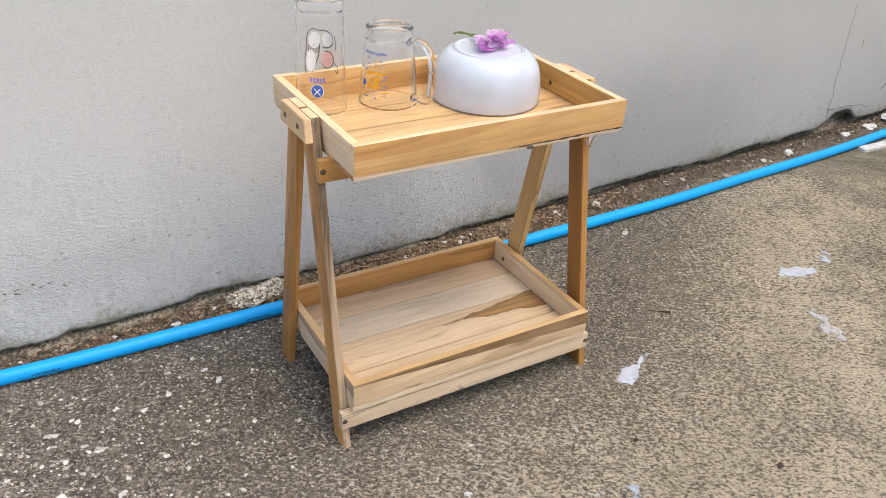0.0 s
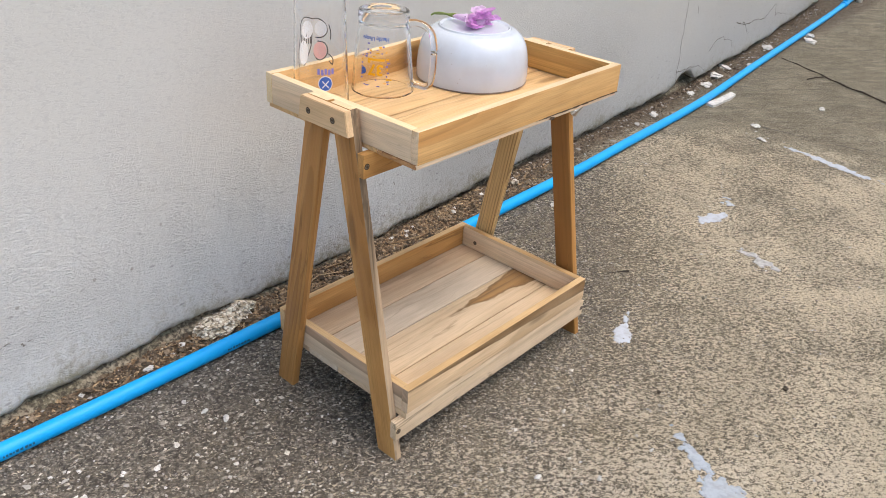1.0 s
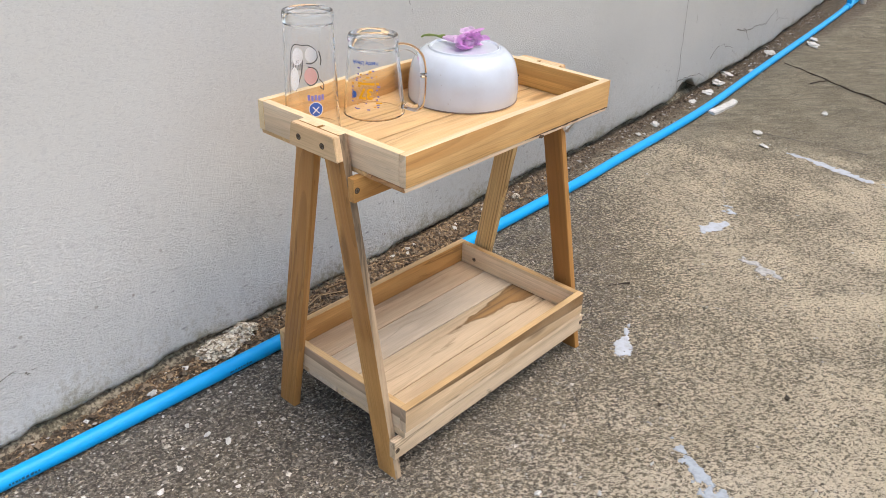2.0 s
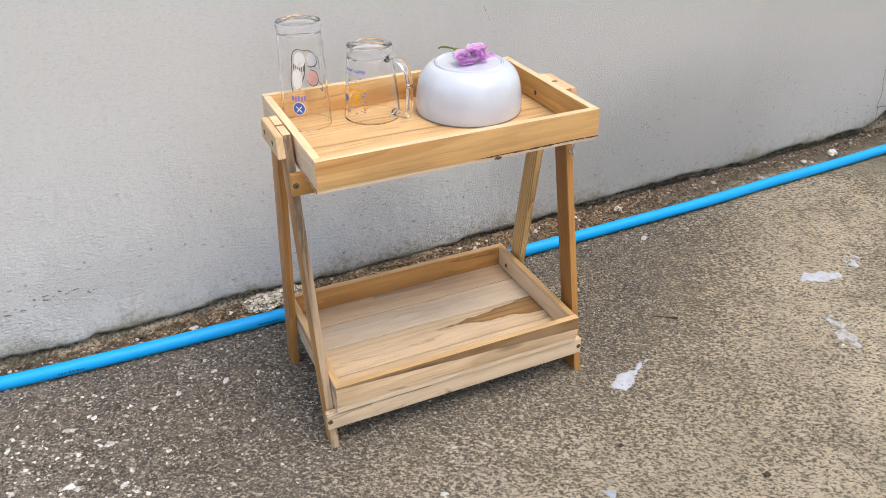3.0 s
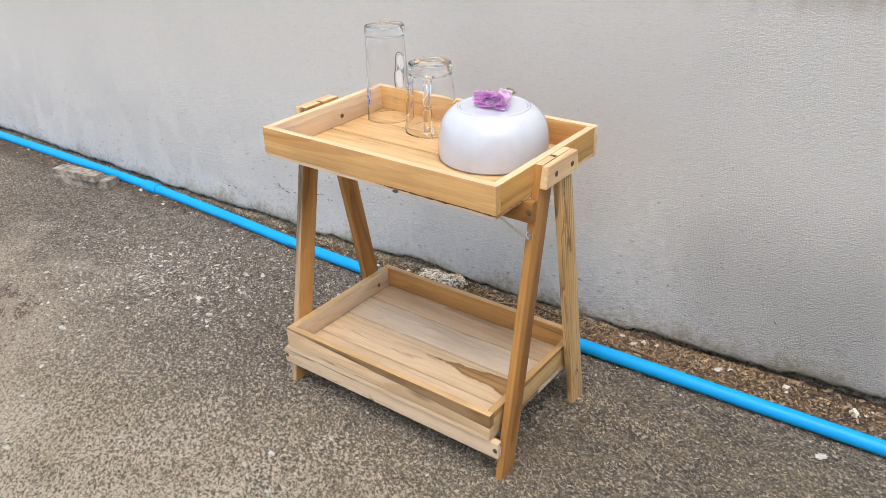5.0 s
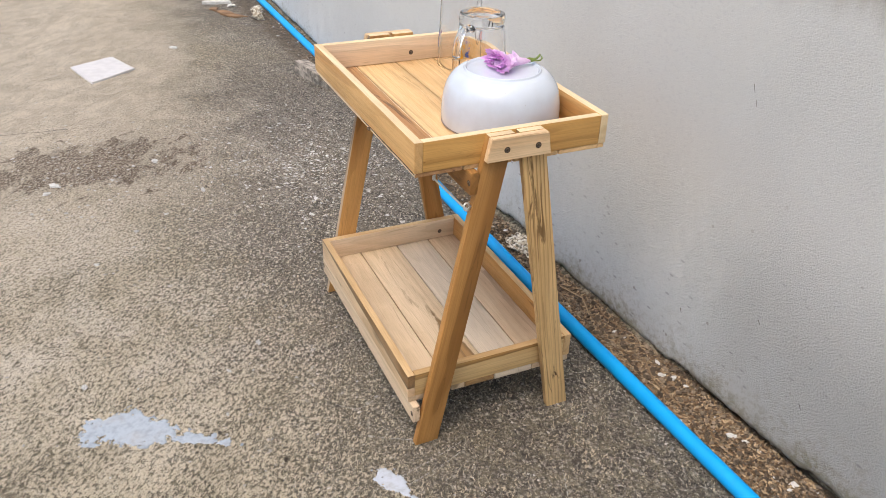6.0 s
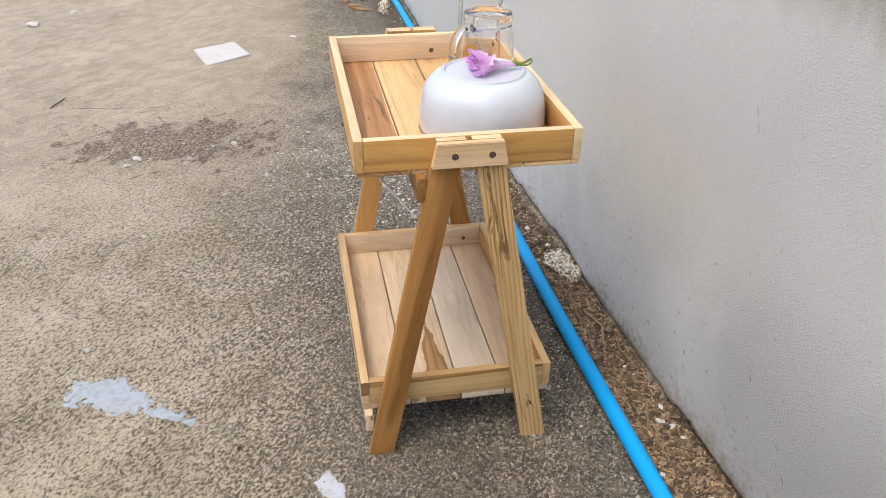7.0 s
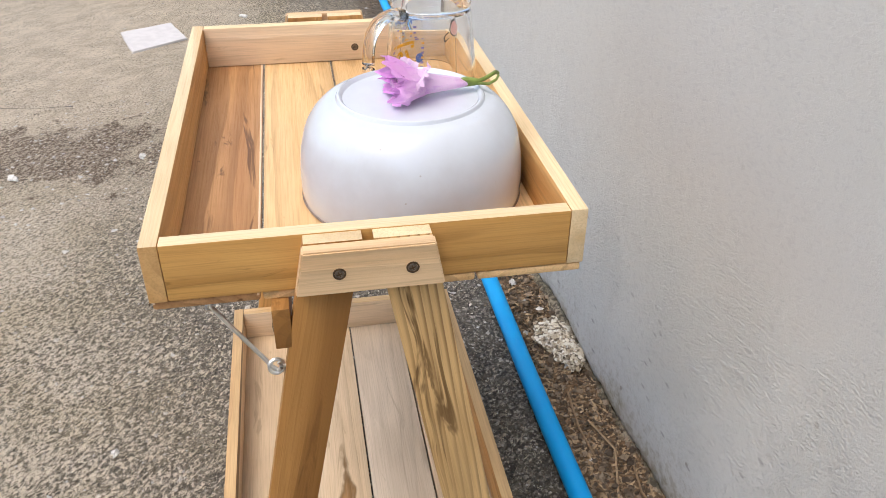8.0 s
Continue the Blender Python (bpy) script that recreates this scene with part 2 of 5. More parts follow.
def make_wall_paint():
    g = Graph("painted_plaster")
    co = g.coords()
    p = g.split(co)
    base = (0.565, 0.560, 0.528)
    big = g.noise(co, 1.6, 4.0, 0.55)
    mid = g.noise(g.scaled(co, 1.0, 1.0, 0.5), 7.0, 5.0, 0.6)
    fine = g.noise(co, 90.0, 3.0, 0.6)
    col = g.mix(g.step(big, 0.35, 0.68), base, (0.522, 0.520, 0.492))
    col = g.mix(g.step(mid, 0.5, 0.8, 0.0, 0.25), col, (0.57, 0.57, 0.57))
    height = g.math("ADD", p[2], g.math("MULTIPLY", g.math("SUBTRACT", mid, 0.5), 0.16))
    # whiter low down, up to about the stand: brighter light put into the colour
    low_brightening = g.math("MULTIPLY", g.step(height, 0.10, 0.55, 1.0, 0.0), g.step(g.math("ADD", p[0], g.math("MULTIPLY", g.math("SUBTRACT", big, 0.5), 0.6)), 0.20, 0.60, 0.46, 0.12))
    col = g.mix(low_brightening, col, (0.765, 0.775, 0.765))
    # splashed dirt near the ground and bare specks
    low = g.step(height, 0.0, 0.15, 0.9, 0.0)
    grime = g.noise(co, 85.0, 6.0, 0.75)
    col = g.mix(g.math("MULTIPLY", low, g.step(grime, 0.50, 0.60, 0.0, 0.75)), col, (0.37, 0.335, 0.265))
    speck = g.cells(co, 16.0)
    col = g.mix(g.math("MULTIPLY", g.step(speck, 0.035, 0.06, 1.0, 0.0), g.step(height, 0.0, 0.6, 0.8, 0.1)), col, (0.26, 0.23, 0.19))
    pock = g.cells(g.scaled(co, 0.55, 1.0, 1.4), 46.0)
    pocks = g.math("MULTIPLY", g.step(pock, 0.08, 0.18, 1.0, 0.0), g.step(g.noise(co, 9.0, 4.0, 0.6), 0.38, 0.56))
    col = g.mix(g.math("MULTIPLY", pocks, g.step(height, 0.12, 0.42, 0.75, 0.0)), col, (0.30, 0.29, 0.29))
    foot = g.math("MULTIPLY", g.step(height, 0.010, 0.060, 1.0, 0.0), g.step(grime, 0.40, 0.54, 0.25, 0.9))
    col = g.mix(foot, col, (0.33, 0.30, 0.205))
    # roller texture of the paint
    roll = g.mix(g.step(p[0], 0.10, 0.40), g.noise(g.scaled(co, 0.62, 1.0, 1.35), 205.0, 3.0, 0.62, 0.9), g.noise(g.scaled(co, 0.9, 1.0, 1.1), 310.0, 3.0, 0.65))
    roll2 = g.noise(co, 520.0, 2.0, 0.6)
    hgt = g.math("ADD", roll, g.math("MULTIPLY", roll2, 0.25))
    hgt = g.math("MULTIPLY", hgt, g.step(big, 0.3, 0.6, 0.92, 1.0))
    hgt = g.math("MULTIPLY", hgt, g.step(g.noise(g.scaled(co, 1.0, 1.0, 0.7), 13.0, 4.0, 0.6), 0.40, 0.60, g.step(p[0], 0.25, 0.50, 0.55, 0.95), g.step(p[0], 0.25, 0.50, 1.15, 1.0)))
    # the roller texture is coarser near the foot
    hgt = g.math("MULTIPLY", hgt, g.math("MULTIPLY", g.math("MAXIMUM", g.step(height, 0.12, 0.46, 1.10, 0.12), g.step(p[0], 0.10, 0.35, 0.0, 0.17)), g.math("MULTIPLY", g.step(p[0], 0.10, 0.45, 1.0, 2.3), g.step(p[0], 0.9, 1.5, 1.0, 0.35))))
    b = g.bump(hgt, 0.85, 0.0062)
    # brown drip stains high on the wall
    drip = g.noise(g.scaled(co, 30.0, 1.0, 1.5), 1.0, 4.0, 0.65)
    high = g.step(g.math("ADD", g.math("ADD", p[2], g.math("MULTIPLY", drip, 0.07)), g.math("MULTIPLY", g.math("SUBTRACT", mid, 0.5), 0.06)), 0.69, 0.77)
    col = g.mix(g.math("MULTIPLY", high, g.step(p[0], 0.1, 0.42, 0.0, 0.85)), col, (0.27, 0.235, 0.18))
    # hollows of the roller texture darkened, their shade put into the colour
    col = g.mix(g.step(roll, 0.34, 0.50, 0.30, 0.0), col, (0.40, 0.395, 0.395))
    return g.done(col, 0.42, b, Specular_IOR_Level=0.47)


def make_ground():
    g = Graph("weathered_concrete")
    co = g.coords()
    p = g.split(co)
    x, y = p[0], p[1]
    big = g.noise(co, 1.3, 5.0, 0.6)
    mid = g.noise(co, 6.0, 6.0, 0.65)
    fine = g.noise(co, 70.0, 5.0, 0.7)
    grit = g.noise(co, 240.0, 3.0, 0.7)
    wob = g.math("MULTIPLY", g.math("SUBTRACT", mid, 0.5), 1.1)
    wob2 = g.math("MULTIPLY", g.math("SUBTRACT", big, 0.5), 2.0)
    # worn stones at two sizes, the shade of the crevices between painted dark
    soft = g.vmath("ADD", co, g.vmath("MULTIPLY", (0.007, 0.007, 0.007), g.noise(co, 150.0, 3.0, 0.7, 0.0, True)))
    bare, bed = None, None
    for size, lo, hi in ((95.0, 0.30, 0.62), (190.0, 0.34, 0.66)):
        tone = g.split(g.cells(soft, size, "F1", True))
        dist = g.cells(soft, size)
        pebble = g.ramp(g.math("ADD", g.math("MULTIPLY", tone[0], 0.8), g.math("MULTIPLY", fine, 0.25)),
                        (0.05, (0.100, 0.086, 0.070)), (0.40, (0.245, 0.210, 0.170)), (0.70, (0.40, 0.345, 0.28)), (0.97, (0.66, 0.60, 0.50)))
        pebble = g.mix(g.step(dist, lo, hi), pebble, (0.068, 0.055, 0.043))
        if bare is None:
            bare, bed = pebble, g.step(dist, 0.15, 0.7, 1.0, 0.0)
        else:
            which = g.step(g.noise(co, 45.0, 4.0, 0.65), 0.42, 0.56)
            bare = g.mix(which, bare, pebble)
            bed = g.math("ADD", bed, g.math("MULTIPLY", g.step(dist, 0.15, 0.7, 0.6, 0.0), which))
    film = g.mix(g.step(big, 0.35, 0.65), (0.222, 0.190, 0.148), (0.295, 0.255, 0.195))
    film = g.mix(g.step(g.math("ADD", x, wob), -0.35, 0.45), film, (0.335, 0.285, 0.185))
    film = g.mix(g.step(g.math("ADD", x, wob), -0.85, -0.40, 1.0, 0.0), film, (0.38, 0.33, 0.262))
    bare = g.mix(g.step(g.noise(co, 32.0, 6.0, 0.7), 0.42, 0.62, 0.10, 0.62), bare, film)
    bare = g.mix(g.step(grit, 0.50, 0.60, 0.0, 0.55), bare, (0.075, 0.064, 0.050))
    # a beige cement skin lies on the slab away from the wall, brushed, and flaked off in clusters
    front = g.math("ADD", g.math("SUBTRACT", g.math("MULTIPLY", x, 0.90), y), g.math("ADD", wob, wob2))
    skin_r = g.math("MULTIPLY", g.step(front, 0.12, 1.0), g.step(x, 0.8, 1.5, 1.0, 0.75))
    left = g.math("SUBTRACT", g.math("SUBTRACT", g.math("MULTIPLY", x, -0.12), g.math("MULTIPLY", y, 1.25)), 0.05)
    skin_l = g.step(g.math("ADD", left, g.math("ADD", wob, wob2)), -0.15, 0.88)
    cover = g.math("MAXIMUM", skin_r, skin_l)
    along = g.turned(co, 35.0)
    flake = g.noise(g.scaled(along, 0.80, 1.25, 1.0), 135.0, 5.0, 0.70, 0.7)
    flake2 = g.noise(g.scaled(along, 0.8, 1.25, 1.0), 17.0, 5.0, 0.68, 0.4)
    flake3 = g.noise(co, 42.0, 4.0, 0.65)
    flakes = g.math("ADD", g.math("ADD", g.math("MULTIPLY", flake, 0.78), g.math("MULTIPLY", flake2, 0.10)), g.math("MULTIPLY", flake3, 0.12))
    limit = g.math("SUBTRACT", 0.582, g.math("MULTIPLY", cover, 0.112))
    patch = g.math("ADD", g.math("SUBTRACT", mid, 0.5), g.math("SUBTRACT", g.noise(co, 2.6, 4.0, 0.6), 0.5))
    limit = g.math("ADD", limit, g.math("MULTIPLY", patch, 0.20))
    limit = g.math("SUBTRACT", limit, g.step(g.math("SUBTRACT", x, y), 1.05, 1.7, 0.0, 0.03))
    skin = g.step(g.math("SUBTRACT", flakes, limit), -0.010, 0.014)
    tint = g.noise(co, 60.0, 5.0, 0.7)
    beige = g.mix(g.step(mid, 0.35, 0.65), g.mix(g.step(g.math("ADD", x, wob), -0.5, 0.5), (0.72, 0.635, 0.50), (0.745, 0.63, 0.435)), (0.60, 0.51, 0.36))
    beige = g.mix(g.step(tint, 0.46, 0.60, 0.0, 0.45), beige, (0.53, 0.45, 0.315))
    ground_film = g.mix(g.step(grit, 0.42, 0.60), (0.33, 0.275, 0.175), (0.128, 0.104, 0.066))
    bare = g.mix(g.math("MULTIPLY", cover, 0.80), bare, ground_film)
    col = g.mix(g.math("MULTIPLY", skin, 0.94), bare, beige)
    # the next slab, darker and greener
    slab = g.step(g.math("ADD", g.math("ADD", x, g.math("MULTIPLY", y, 0.16)), g.math("MULTIPLY", wob, 0.5)), 1.34, 1.66)
    far = g.mix(g.step(mid, 0.35, 0.7), (0.235, 0.202, 0.130), (0.335, 0.290, 0.198))
    smear = g.noise(g.scaled(along, 0.5, 1.6, 1.0), 22.0, 5.0, 0.65, 0.8)
    far = g.mix(g.step(smear, 0.40, 0.54, 0.55, 0.0), far, (0.155, 0.132, 0.088))
    far = g.mix(g.step(smear, 0.56, 0.66, 0.0, 0.55), far, (0.43, 0.375, 0.265))
    back = g.step(g.math("ADD", y, g.math("MULTIPLY", wob, 0.5)), -0.55, -0.10)
    col = g.mix(g.math("MULTIPLY", slab, back), col, far)
    # worn smooth and pale far to one side
    smooth = g.math("MULTIPLY", g.step(g.math("ADD", x, g.math("MULTIPLY", wob, 0.8)), -1.20, -0.35, 0.75, 0.0), g.step(g.math("ADD", y, g.math("MULTIPLY", wob, 0.8)), -0.40, -0.02, 1.0, 0.0))
    col = g.mix(smooth, col, g.mix(g.step(flake2, 0.40, 0.60), (0.70, 0.60, 0.455), (0.52, 0.435, 0.32)))
    # an old damp stain
    dx, dy = g.math("SUBTRACT", x, -1.04), g.math("SUBTRACT", y, -0.575)
    rad = g.math("SQRT", g.math("ADD", g.math("MULTIPLY", g.math("MULTIPLY", dx, dx), 2.6), g.math("MULTIPLY", g.math("MULTIPLY", dy, dy), 1.1)))
    ragged_edge = g.math("ADD", g.math("MULTIPLY", wob, 0.55), g.math("MULTIPLY", g.math("SUBTRACT", flake2, 0.5), 0.9))
    wet = g.math("MULTIPLY", g.step(g.math("ADD", rad, ragged_edge), 0.19, 0.31, 1.0, 0.0), g.step(flakes, 0.47, 0.54, 1.0, 0.35))
    col = g.mix(wet, col, (0.140, 0.094, 0.058))
    # pits gather in clusters, and pale grains stand out between them
    pits = g.noise(g.scaled(along, 0.85, 1.15, 1.0), 190.0, 4.0, 0.72, 0.3)
    where = g.step(g.noise(co, 11.0, 5.0, 0.65), 0.40, 0.60, 0.45, 1.0)
    col = g.mix(g.math("MULTIPLY", g.step(pits, 0.545, 0.585), g.math("MULTIPLY", where, 0.92)), col, (0.082, 0.069, 0.050))
    col = g.mix(g.math("MULTIPLY", g.step(pits, 0.385, 0.420, 0.9, 0.0), g.step(cover, 0.1, 0.8, 0.50, 0.45)), col, (0.82, 0.745, 0.60))
    # soil washed against the wall
    soil = g.step(g.math("ADD", g.math("SUBTRACT", y, g.math("MULTIPLY", x, 0.05)), g.math("MULTIPLY", wob, 0.10)), 0.25, 0.31)
    col = g.mix(g.math("MULTIPLY", soil, 0.8), col, g.mix(g.step(fine, 0.4, 0.65), (0.080, 0.057, 0.036), (0.24, 0.175, 0.112)))
    hgt = g.math("ADD", fine, g.math("MULTIPLY", pits, -1.2))
    hgt = g.math("ADD", hgt, g.math("MULTIPLY", bed, g.step(cover, 0.0, 1.0, 1.1, 0.2)))
    b = g.bump(g.math("ADD", hgt, g.math("MULTIPLY", skin, 0.5)), 1.0, 0.0065)
    b = g.bump(grit, 0.5, 0.003, b)
    return g.done(col, g.step(cover, 0.0, 1.0, 0.92, 0.84), b)


wall_paint = make_wall_paint()
ground_mat = make_ground()


def make_rubble(name, a, b, c, scale=45.0):
    g = Graph(name)
    co = g.coords()
    r = g.island()
    n = g.noise(co, scale * 6, 5.0, 0.65)
    col = g.ramp(r, (0.0, a), (0.5, b), (1.0, c))
    col = g.mix(g.step(n, 0.4, 0.7, 0.0, 0.5), col, tuple(v * 0.5 for v in b))
    return g.done(col, 0.9, g.bump(n, 0.5, 0.002))


gravel_mat = make_rubble("pale_gravel", (0.34, 0.31, 0.27), (0.52, 0.49, 0.44), (0.74, 0.72, 0.68))
stone_mix_mat = make_rubble("mixed_gravel", (0.085, 0.07, 0.052), (0.28, 0.24, 0.185), (0.74, 0.68, 0.58))
white_grit_mat = make_rubble("whitish_chips", (0.44, 0.41, 0.36), (0.60, 0.57, 0.52), (0.78, 0.76, 0.72))
grit_mat = make_rubble("dark_gravel", (0.055, 0.038, 0.025), (0.150, 0.108, 0.068), (0.38, 0.29, 0.195))
litter_mat = make_rubble("dry_litter", (0.050, 0.031, 0.017), (0.205, 0.126, 0.064), (0.54, 0.395, 0.23))
def make_lump():
    g = Graph("crumbling_concrete")
    co = g.coords()
    warp = g.vmath("ADD", co, g.vmath("MULTIPLY", (0.008, 0.008, 0.008), g.noise(co, 110.0, 3.0, 0.7, 0.0, True)))
    tone = g.split(g.cells(warp, 175.0, "F1", True))
    dist = g.cells(warp, 175.0)
    col = g.ramp(tone[0], (0.1, (0.44, 0.36, 0.25)), (0.45, (0.68, 0.60, 0.46)), (0.85, (0.82, 0.77, 0.66)))
    col = g.mix(g.step(dist, 0.52, 0.80), col, (0.15, 0.115, 0.075))
    col = g.mix(g.step(g.noise(co, 60.0, 5.0, 0.7), 0.54, 0.64, 0.0, 0.6), col, (0.17, 0.135, 0.09))
    return g.done(col, 0.95, g.bump(g.step(dist, 0.1, 0.7, 1.0, 0.0), 0.6, 0.004))


lump_mat = make_lump()
def make_core():
    g = Graph("dirty_mortar_core")
    co = g.coords()
    big = g.noise(co, 14.0, 5.0, 0.65)
    fine = g.noise(co, 150.0, 5.0, 0.7)
    col = g.mix(g.step(big, 0.40, 0.62), (0.17, 0.148, 0.095), (0.34, 0.285, 0.20))
    col = g.mix(g.step(fine, 0.47, 0.56, 0.0, 0.8), col, (0.06, 0.048, 0.034))
    col = g.mix(g.step(fine, 0.38, 0.44, 0.5, 0.0), col, (0.50, 0.44, 0.33))
    return g.done(col, 0.95, g.bump(fine, 0.8, 0.006))


core_mat = make_core()
plaster_chip_mat = plain("white_plaster_chip", (0.66, 0.645, 0.60), 0.85, 0.16, 90.0)
tile_mat = plain("broken_tile_white", (0.58, 0.55, 0.525), 0.5, 0.06, 40.0)
crack_mat = plain("crack_shadow_dirt", (0.17, 0.15, 0.122), 0.95, 0.2, 80.0)
stick_mat = plain("dark_twig_bark", (0.07, 0.052, 0.035), 0.9, 0.2, 90.0)
leaf_mat = plain("dry_brown_leaf", (0.30, 0.17, 0.085), 0.8, 0.2, 60.0)
timber_mat = plain("grey_weathered_timber", (0.40, 0.35, 0.29), 0.9, 0.36, 50.0)
steel_mat = plain("zinc_plated_steel", (0.78, 0.77, 0.73), 0.38, 0.08, 200.0, Metallic=1.0)
screw_mat = plain("dark_screw_steel", (0.26, 0.22, 0.18), 0.45, 0.3, 300.0, Metallic=0.8)
hole_mat = plain("burnt_screw_hole", (0.10, 0.06, 0.03), 0.8, 0.2, 200.0)
stem_mat = plain("green_stem", (0.20, 0.27, 0.05), 0.5, 0.2, 120.0)
beige_pipe_mat = plain("beige_pvc", (0.62, 0.58, 0.50), 0.45, 0.08, 40.0)
ink_blue = plain("blue_print", (0.05, 0.13, 0.46), 0.4, 0.03)
ink_violet = plain("violet_print", (0.22, 0.20, 0.52), 0.4, 0.03)
ink_yellow = plain("yellow_print", (0.88, 0.43, 0.0), 0.4, 0.03)
ink_black = plain("black_print", (0.03, 0.03, 0.035), 0.4, 0.03)
ink_white = plain("white_print", (0.80, 0.80, 0.80), 0.4, 0.03)
ink_pink = plain("pink_print", (0.85, 0.48, 0.44), 0.4, 0.03)
ink_pipe = plain("faded_black_pipe_print", (0.02, 0.10, 0.18), 0.5, 0.1)


def make_pipe_blue():
    g = Graph("blue_pvc")
    co = g.coords()
    n = g.noise(co, 25.0, 5.0, 0.6)
    f = g.noise(co, 300.0, 3.0, 0.6)
    col = g.mix(g.step(n, 0.4, 0.75, 0.0, 0.5), (0.001, 0.345, 0.79), (0.004, 0.39, 0.79))
    col = g.mix(g.step(f, 0.6, 0.8, 0.0, 0.18), col, (0.20, 0.36, 0.45))
    return g.done(col, 0.42, g.bump(f, 0.08, 0.0005), Specular_IOR_Level=0.35)


def make_ceramic():
    g = Graph("white_glazed_enamel")
    co = g.coords()
    p = g.split(co)
    n = g.noise(co, 22.0, 5.0, 0.6)
    col = g.mix(g.step(n, 0.35, 0.75), (0.595, 0.645, 0.705), (0.545, 0.58, 0.625))
    sp = g.cells(co, 55.0)
    col = g.mix(g.step(sp, 0.03, 0.06, 0.5, 0.0), col, (0.30, 0.26, 0.22))
    rub = g.noise(g.scaled(co, 1.0, 1.0, 0.25), 90.0, 4.0, 0.7)
    col = g.mix(g.math("MULTIPLY", g.step(rub, 0.66, 0.74), 0.3), col, (0.45, 0.43, 0.42))
    return g.done(col, 0.14, g.bump(n, 0.04, 0.001), Coat_Weight=0.4, Coat_Roughness=0.05)


def make_glass():
    g = Graph("clear_glass")
    return g.done((1.0, 1.0, 1.0), 0.0, None, Transmission_Weight=1.0, IOR=1.45)


def make_petal():
    g = Graph("lilac_petal")
    co = g.coords()
    p = g.split(co)
    n = g.noise(co, 60.0, 4.0, 0.6)
    vein = g.noise(g.scaled(co, 400.0, 60.0, 400.0), 1.0, 3.0, 0.6)
    col = g.ramp(g.math("ADD", g.math("MULTIPLY", n, 0.5), g.step(p[1], -0.045, 0.012, 0.0, 0.5)),
                 (0.15, (0.88, 0.46, 0.86)), (0.5, (0.94, 0.67, 0.93)), (0.8, (0.97, 0.86, 0.96)))
    col = g.mix(g.step(vein, 0.5, 0.75, 0.0, 0.3), col, (0.58, 0.25, 0.70))
    g.done(col, 0.55, g.bump(vein, 0.3, 0.001))
    through_light = g.tree.nodes.new("ShaderNodeBsdfTranslucent")
    both = g.tree.nodes.new("ShaderNodeMixShader")
    both.inputs[0].default_value = 0.5
    g.put(through_light.inputs["Color"], col)
    g.put(both.inputs[1], g.bsdf.outputs[0])
    g.put(both.inputs[2], through_light.outputs[0])
    g.put(g.out.inputs["Surface"], both.outputs[0])
    return g.mat


def make_paint_spill(name, light, dull):
    g = Graph(name)
    co = g.coords()
    n = g.noise(co, 70.0, 5.0, 0.7)
    m = g.noise(co, 18.0, 4.0, 0.6)
    col = g.mix(g.step(n, 0.42, 0.7), light, dull)
    col = g.mix(g.step(m, 0.5, 0.75, 0.0, 0.6), col, (0.36, 0.34, 0.31))
    return g.done(col, 0.6, g.bump(n, 0.3, 0.001))


pipe_blue, ceramic, glass, petal_mat, spill_mat = make_pipe_blue(), make_ceramic(), make_glass(), make_petal(), make_paint_spill("spilt_pale_paint", (0.475, 0.505, 0.545), (0.38, 0.395, 0.41))


# ---- mesh tools ----
def finish(ob, bm, material, smooth=True):
    bm.normal_update()
    bm.to_mesh(ob.data)
    bm.free()
    if material:
        ob.data.materials.append(material)
    if smooth:
        ob.data.polygons.foreach_set("use_smooth", [True] * len(ob.data.polygons))
        ob.data.set_sharp_from_angle(angle=radians(35))
    return ob


def part(name, bm, material, parent=None, label="", at=None, smooth=True):
    ob = new(name, bpy.data.meshes.new(name))
    finish(ob, bm, material, smooth)
    if parent is not None:
        ob.parent = parent
    if at is not None:
        ob.matrix_basis = at
    if label:
        ob["label"] = label
    return ob


def thing(name, place, label, category, group="", kind=""):
    ob = new(name)
    ob.location = place
    ob.empty_display_size = 0.05
    return tagged(ob, label, category, group, kind)


def box_bm(lx, ly, lz, bevel=0.0012, cuts=0):
    bm = bmesh.new()
    bmesh.ops.create_cube(bm, size=1.0, matrix=Matrix.Diagonal((lx, ly, lz, 1.0)))
    if bevel:
        bmesh.ops.bevel(bm, geom=bm.edges[:], offset=bevel, segments=2, affect="EDGES", profile=0.6)
    return bm


def lathe_bm(profile, steps=64, closed=True):
    """Turns a profile of (radius, height) round the z axis; a radius of 0 closes it."""
    bm = bmesh.new()
    rings = []
    for r, z in profile:
        if r <= 1e-6:
            rings.append([bm.verts.new((0, 0, z))])
        else:
            rings.append([bm.verts.new((r * math.cos(a), r * math.sin(a), z)) for a in (2 * math.pi * k / steps for k in range(steps))])
    pairs = list(zip(rings, rings[1:]))
    if closed and len(rings[0]) > 1 and len(rings[-1]) > 1:
        pairs.append((rings[-1], rings[0]))
    for a, b in pairs:
        for k in range(steps):
            n = (k + 1) % steps
            if len(a) == 1 and len(b) == 1:
                continue
            if len(a) == 1:
                bm.faces.new((a[0], b[k], b[n]))
            elif len(b) == 1:
                bm.faces.new((a[k], b[0], a[n]))
            else:
                bm.faces.new((a[k], b[k], b[n], a[n]))
    bmesh.ops.recalc_face_normals(bm, faces=bm.faces[:])
    return bm


